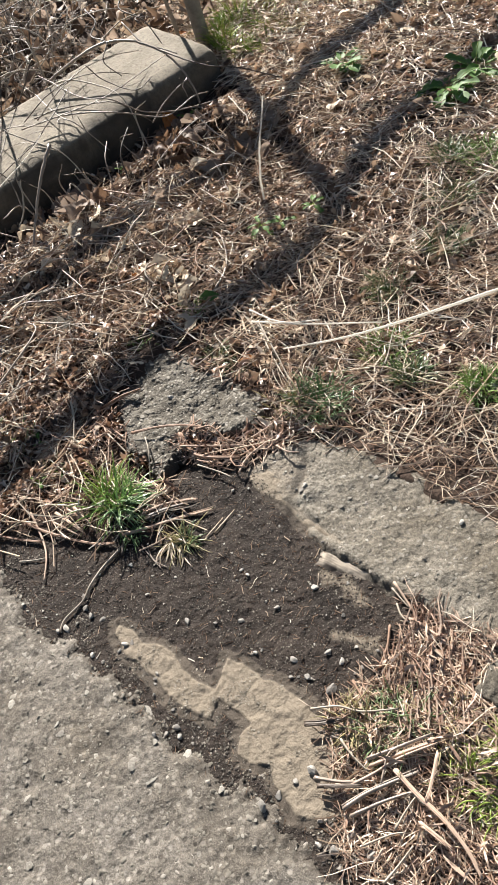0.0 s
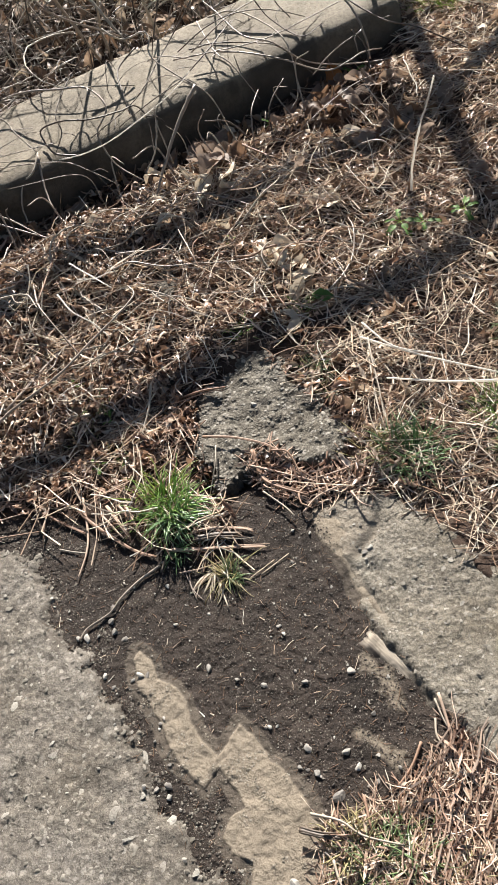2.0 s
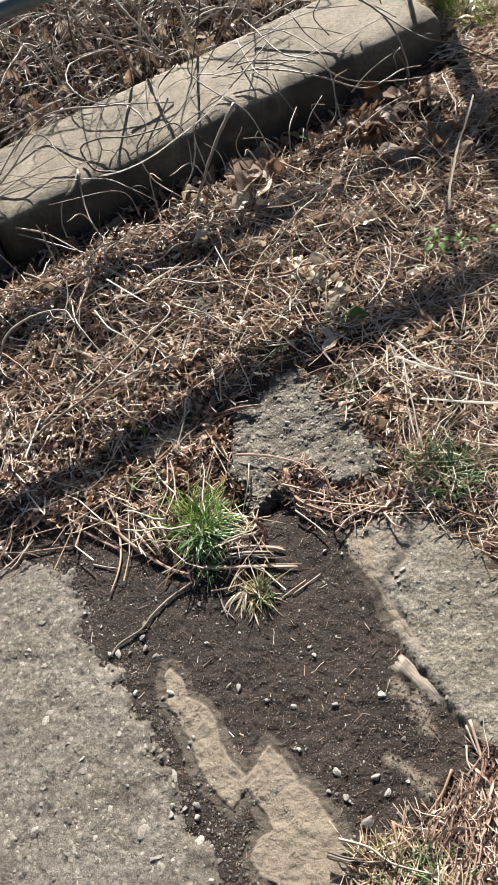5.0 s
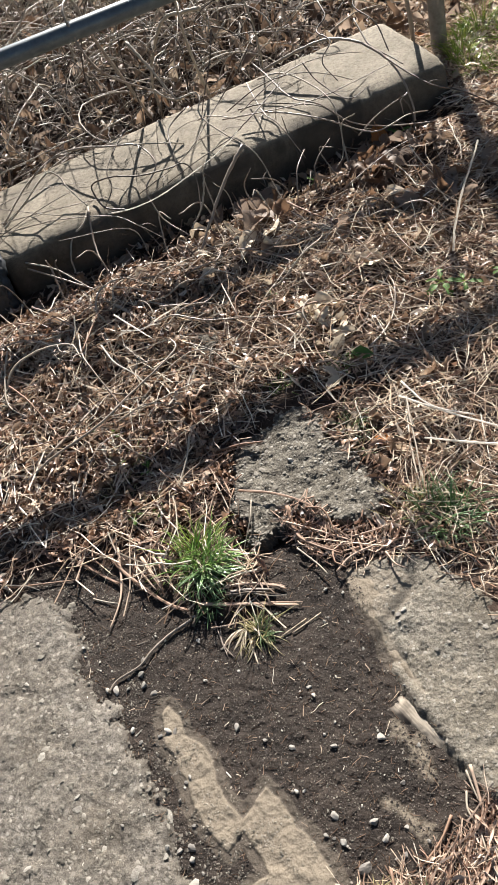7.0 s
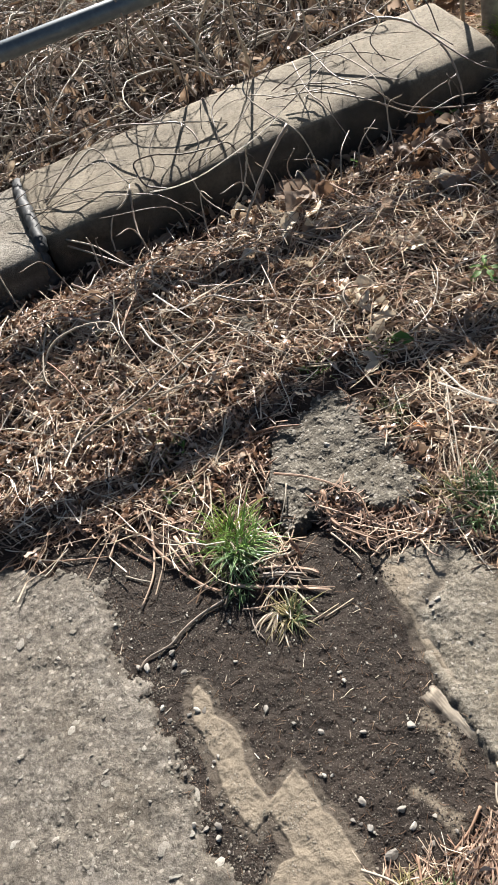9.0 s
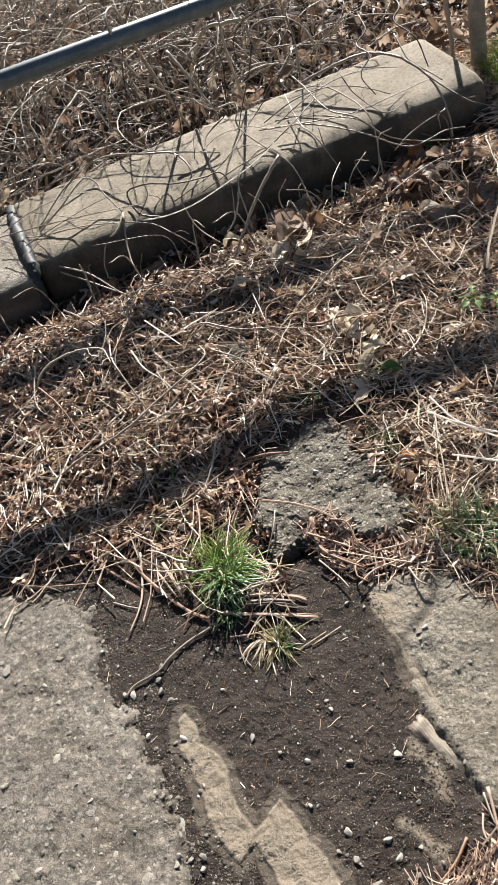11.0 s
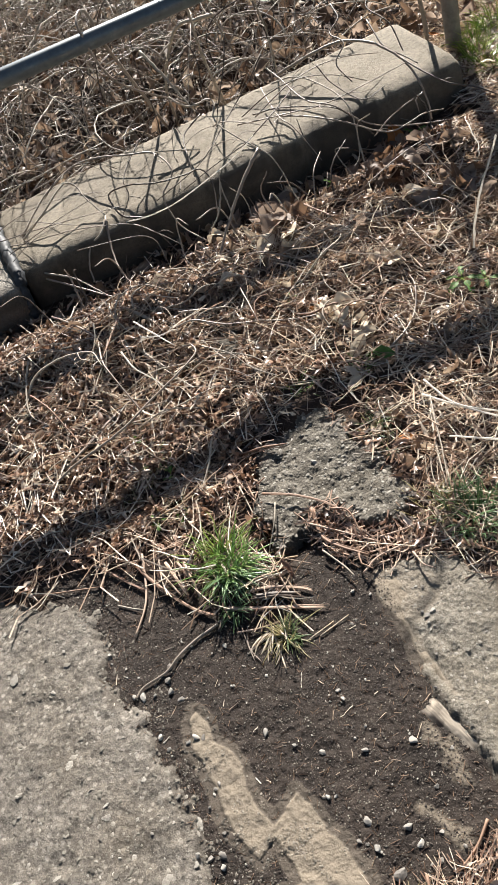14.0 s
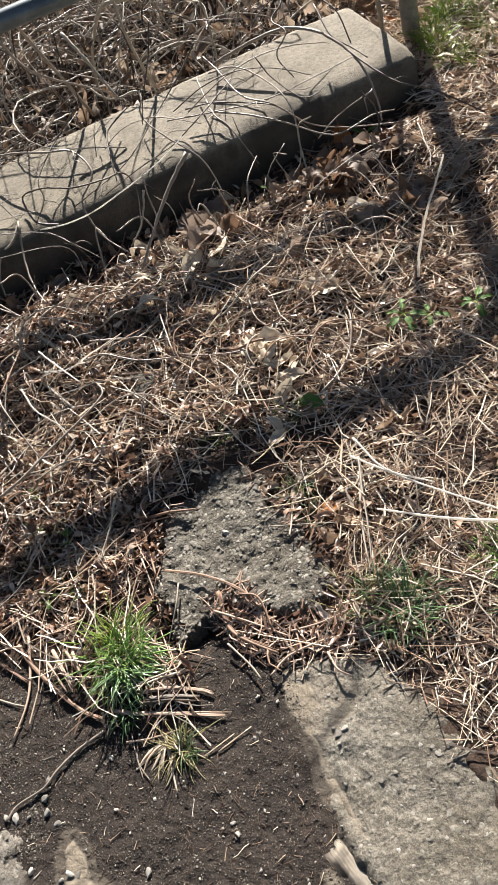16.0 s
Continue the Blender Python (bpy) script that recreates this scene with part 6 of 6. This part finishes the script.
# ---- grass tufts and weeds ----
def tuft(x, y, radius, height, n, mat, label, seed, lean=0.7, blade=0.0014, clumps=1, fall=(0, 0)):
    """A clump of arching blades from one crown; clumps: how many parts it falls into; fall: where it leans."""
    g = np.random.default_rng(seed)
    k = 8
    a = g.uniform(0, 6.283, n)
    r0 = radius * 0.75 * g.random(n) ** 0.8
    base = np.stack([r0 * np.cos(a), r0 * np.sin(a)], -1)
    head = a + g.normal(0, 0.9, n)
    head = np.arctan2(np.sin(head) + fall[1], np.cos(head) + fall[0])
    L = height * (0.3 + 0.85 * g.random(n) ** 1.3)
    tilt0 = np.clip(g.normal(lean * 0.6, 0.4, n), 0.05, 1.5)
    el = np.pi / 2 - (tilt0[:, None] + np.linspace(0, 1, k)[None] ** 1.5 * g.uniform(0.3, 1.9, n)[:, None])
    turn = head[:, None] + np.linspace(0, 1, k)[None] * g.normal(0, 0.6, n)[:, None]
    d = np.stack([np.cos(turn) * np.cos(el), np.sin(turn) * np.cos(el), np.sin(el)], -1) * (L / k)[:, None, None]
    w = np.cumsum(d, 1)
    w[:, 1:] = w[:, :-1].copy()
    w[:, 0] = 0
    w[..., :2] += base[:, None]
    w[..., 2] = np.maximum(w[..., 2], 0.002)
    r = blade * g.uniform(0.6, 1.3, n)[:, None] * np.array([0.8, 1.0, 1.0, 0.95, 0.85, 0.65, 0.4, 0.1])[None]
    crown = tagged(new("grass_tuft"), label, "grass", "grass tufts")
    crown.matrix_basis = pose(x, y, top_height(x, y) - 0.002)
    for c in range(clumps):
        V, F = tubes(w[c::clumps], r[c::clumps], 3)
        ob = part("blade" if clumps == n else "foliage", mesh_of("foliage", V, F, mat, True), crown)
        if clumps < n:
            tagged(ob, kind="stuff")


tuft(-0.092, 0.785, 0.065, 0.1, 230, GRASS, "bright green grass tuft at the broken edge", 801, 1.5, 0.0014, 230, (0.35, -0.45))
tuft(-0.082, 0.765, 0.03, 0.11, 70, GLOSSY, "broad blue-green blades flopping from the tuft", 807, 1.1, 0.0022, 90, (0.8, -2.0))
tuft(-0.06, 0.765, 0.04, 0.085, 80, GREEN_SEDGE, "dark green blades drooping over the twigs", 802, 1.3, 0.0015, 80, (1.2, -0.5))
tuft(-0.062, 0.69, 0.022, 0.05, 40, GREEN_SEDGE, "short green blades below the tuft", 809, 1.3, 0.0013, 40, (0.1, -0.9))
tuft(-0.11, 0.835, 0.06, 0.09, 90, FRESH, "yellow-green blades behind the tuft", 800, 1.2, 0.0014, 90)
tuft(-0.095, 0.80, 0.08, 0.07, 60, YELLOW, "yellowing blades round the green tuft", 808, 1.7, 0.0011, 60)
tuft(0.035, 0.632, 0.03, 0.07, 70, YELLOW, "small yellowed grass tuft on bare soil", 803, 1.7, 0.0012, 70)
tuft(0.04, 0.632, 0.022, 0.05, 45, SEDGE, "green shoots in the yellowed tuft", 806, 1.4, 0.0011, 45, (0.4, 0.2))
tuft(0.01, 0.64, 0.03, 0.075, 16, PALE_STRAW, "flattened dry blades under the yellowed tuft", 799, 1.9, 0.0026, 16, (-0.2, -1.5))
tuft(0.395, 0.85, 0.075, 0.085, 260, GREEN_SEDGE, "dull green grass tuft beside the slab", 804, 1.2, 0.0013, 260)
tuft(0.33, 0.87, 0.06, 0.06, 90, YELLOW, "yellow-green grass beside the slab", 805, 1.2, 0.0014, 90)
for k, (x, y, r) in enumerate(((0.668, 1.137, 0.07), (0.594, 0.946, 0.08), (0.926, 1.364, 0.09), (0.84, 1.2, 0.08), (1.07, 1.441, 0.1), (0.98, 1.5, 0.07), (0.6, 0.83, 0.05), (0.72, 0.72, 0.06))):
    tuft(x, y, r, 0.06, 240, (SEDGE, GRASS, SEDGE)[k % 3], "low green grass patch in the dry turf", 810 + k, 1.0, 0.0013)
for k, (x, y, r) in enumerate(((0.37, 0.02, 0.07), (0.36, 0.1, 0.07), (0.27, 0.12, 0.07), (0.43, 0.03, 0.06), (0.23, 0.15, 0.05), (0.31, 0.14, 0.06), (0.4, -0.03, 0.06), (0.45, 0.0, 0.05))):
    tuft(x, y, r, 0.055, 110, (FRESH, YELLOW, SEDGE)[k % 3], "yellow-green grass growing through the straw", 820 + k, 1.9, 0.0012, 110)
for k, (x, y, r, h) in enumerate(((0.65, 2.84, 0.09, 0.12), (0.66, 2.65, 0.08, 0.11), (0.72, 2.9, 0.08, 0.13), (0.64, 2.74, 0.07, 0.12))):
    tuft(x, y, r, h, 120, FRESH, "fresh green grass beside the post", 830 + k, 0.9, 0.0016)
for k, (x, y) in enumerate(((0.8, 2.76), (0.86, 2.6), (0.76, 2.58), (0.92, 2.85))):
    tuft(x, y, 0.09, 0.09, 130, (FRESH, YELLOW)[k % 2], "pale yellow-green grass behind the kerb end", 860 + k, 1.3, 0.0016)
for k, (x, y) in enumerate(((-0.36, 1.18), (-0.28, 1.08), (-0.22, 0.95), (0.22, 1.12), (0.05, 1.27), (-0.3, 1.0), (0.24, 1.06), (0.2, 1.32))):
    tuft(x, y, 0.045, 0.05, 45, (SEDGE, GRASS, YELLOW)[k % 3], "sparse green shoots in the litter", 840 + k, 1.2, 0.0011)


def weed(x, y, n, size, seed, label, z=0.01, up=0.5):
    """A rosette of broad leaves on short stems."""
    g = np.random.default_rng(seed)
    hub = tagged(new("weed"), label, "weed", "weeds")
    hub.matrix_basis = pose(x, y, top_height(x, y))
    for k in range(n):
        a = k / n * 6.283 + g.normal(0, 0.3)
        L = size * g.uniform(0.6, 1.1)
        ku, kv = 9, 5
        u, v = np.linspace(0, 1, ku), np.linspace(-1, 1, kv)
        prof = np.where(u < 0.3, 0.1, np.sin(np.pi * np.clip((u - 0.25) / 0.78, 0, 1)) ** 0.7 * (1 + 0.4 * np.sin(u * 38)))
        e = g.uniform(0.2, up + 0.3)
        R = u * L * math.cos(e)
        H = u * L * math.sin(e) - (u ** 2) * L * g.uniform(0.2, 0.5)
        Y = prof[:, None] * v[None] * L * 0.16
        X = R[:, None] * np.ones(kv)[None]
        Z = H[:, None] + np.abs(v[None]) * L * 0.06 * prof[:, None] + 0.012 * L * g.normal(0, 1, (ku, kv)) + z
        ca, sa = math.cos(a), math.sin(a)
        V = np.stack([X * ca - Y * sa, X * sa + Y * ca, np.maximum(Z, 0.003)], -1).reshape(-1, 3)
        i = (np.arange(ku - 1)[:, None] * kv + np.arange(kv - 1)[None]).ravel()
        blade = part("leaf", mesh_of("leaf", V, np.stack([i, i + kv, i + kv + 1, i + 1], 1), WEED, True), hub)
        rib = V.reshape(ku, kv, 3)[::2, kv // 2] + np.array([0, 0, 0.0006])
        part("midrib", stalk_mesh("midrib", [tuple(q) for q in rib], 0.0012, 0.0005, FRESH, 4, 0, 1), blade, "pale green midrib")


weed(0.905, 2.17, 9, 0.13, 901, "bright green broadleaf weed in the leaf litter")
weed(1.11, 1.79, 18, 0.12, 902, "dark green jagged broadleaf weed in turf")
weed(1.22, 1.85, 14, 0.11, 903, "dark green jagged broadleaf weed in turf")
weed(0.455, 1.57, 5, 0.06, 904, "low dark green weed at the foot of a dead stalk", 0.024, 0.1)
weed(0.51, 1.56, 4, 0.05, 905, "low dark green weed at the foot of a dead stalk", 0.024, 0.1)
weed(0.61, 1.57, 5, 0.06, 911, "low dark green weed in the dry grass", 0.026, 0.2)
weed(0.14, 2.17, 6, 0.045, 906, "small pale green weed by the kerb", 0.03)
leaf(0.253, 1.325, 0.06, WEED, "single dark green leaf in the litter", 907, 0.025, 0.2, 0.3, wide=(0.4, 0.5))
leaf(0.185, 1.233, 0.045, PALE_LEAF, "pale curled leaf beside the slab", 908, 0.02, 0.3, 0.5)
weed(0.4, 2.38, 5, 0.06, 908, "small green weed at the kerb end")
weed(0.85, 3.2, 6, 0.14, 909, "green leafy weed behind the post")
for k, (x, y) in enumerate(((-0.33, 1.17), (-0.2, 0.93), (-0.25, 0.92), (-0.24, 1.05), (0.03, 1.6))):
    weed(x, y, 5, 0.03, 910 + k, "tiny green seedling in the litter", 0.012)


# ---- larger stones set in the path and the slabs ----
SET_STONE, nd, lk, b = material("set_stone", 0.75, 0, 0.35)
oi = nd.new("ShaderNodeObjectInfo")
c = ramp(nd, lk, oi.outputs["Random"], [(0.0, (0.18, 0.16, 0.132)), (0.45, (0.30, 0.275, 0.235)), (0.85, (0.36, 0.335, 0.285)), (1.0, (0.46, 0.43, 0.375))])
c = mix(nd, lk, 0.5, c, ramp(nd, lk, noise_tex(nd, lk, 3.0), [(0.3, (0.6, 0.57, 0.53)), (0.7, (1, 1, 1))]), "MULTIPLY")
lk.new(c, b.inputs["Base Color"])
bump(nd, lk, b, noise_tex(nd, lk, 5.0), 0.4, 0.1)
SET = []
for me in PEBBLES:
    me = me.copy()
    me.name = "set_stone"
    me.materials.clear()
    me.materials.append(SET_STONE)
    SET.append(me)
for host, deep, height, box, n, size, proud, seed in (
        (pavement, path_deep, path_height, (-0.75, 0.2, -0.12, 0.84), 300, (0.0045, 0.0125), 0.16, 951),
        (upper, upper_deep, upper_height, (-0.08, 0.3, 0.8, 1.2), 170, (0.0026, 0.0075), 0.28, 952),
        (lower, lower_deep, lower_height, (0.19, 0.8, -0.1, 0.76), 170, (0.003, 0.0075), 0.25, 953)):
    g = np.random.default_rng(seed)
    for k, (x, y) in enumerate(scatter(n, box, lambda x, y, d=deep: d(x, y) > 0.012, seed)):
        r = size[0] + (size[1] - size[0]) * g.random() ** 2
        ob = tagged(new("stone", SET[k % 8]), "pale stone set in the face")
        ob.parent = host
        ob.matrix_basis = pose(x, y, float(height(x, y)) - r * 0.12, g.uniform(-8, 8), g.uniform(-8, 8), g.uniform(0, 360)) @ Matrix.Diagonal((r * g.uniform(0.9, 1.3), r * g.uniform(0.7, 1.0), r * proud, 1))
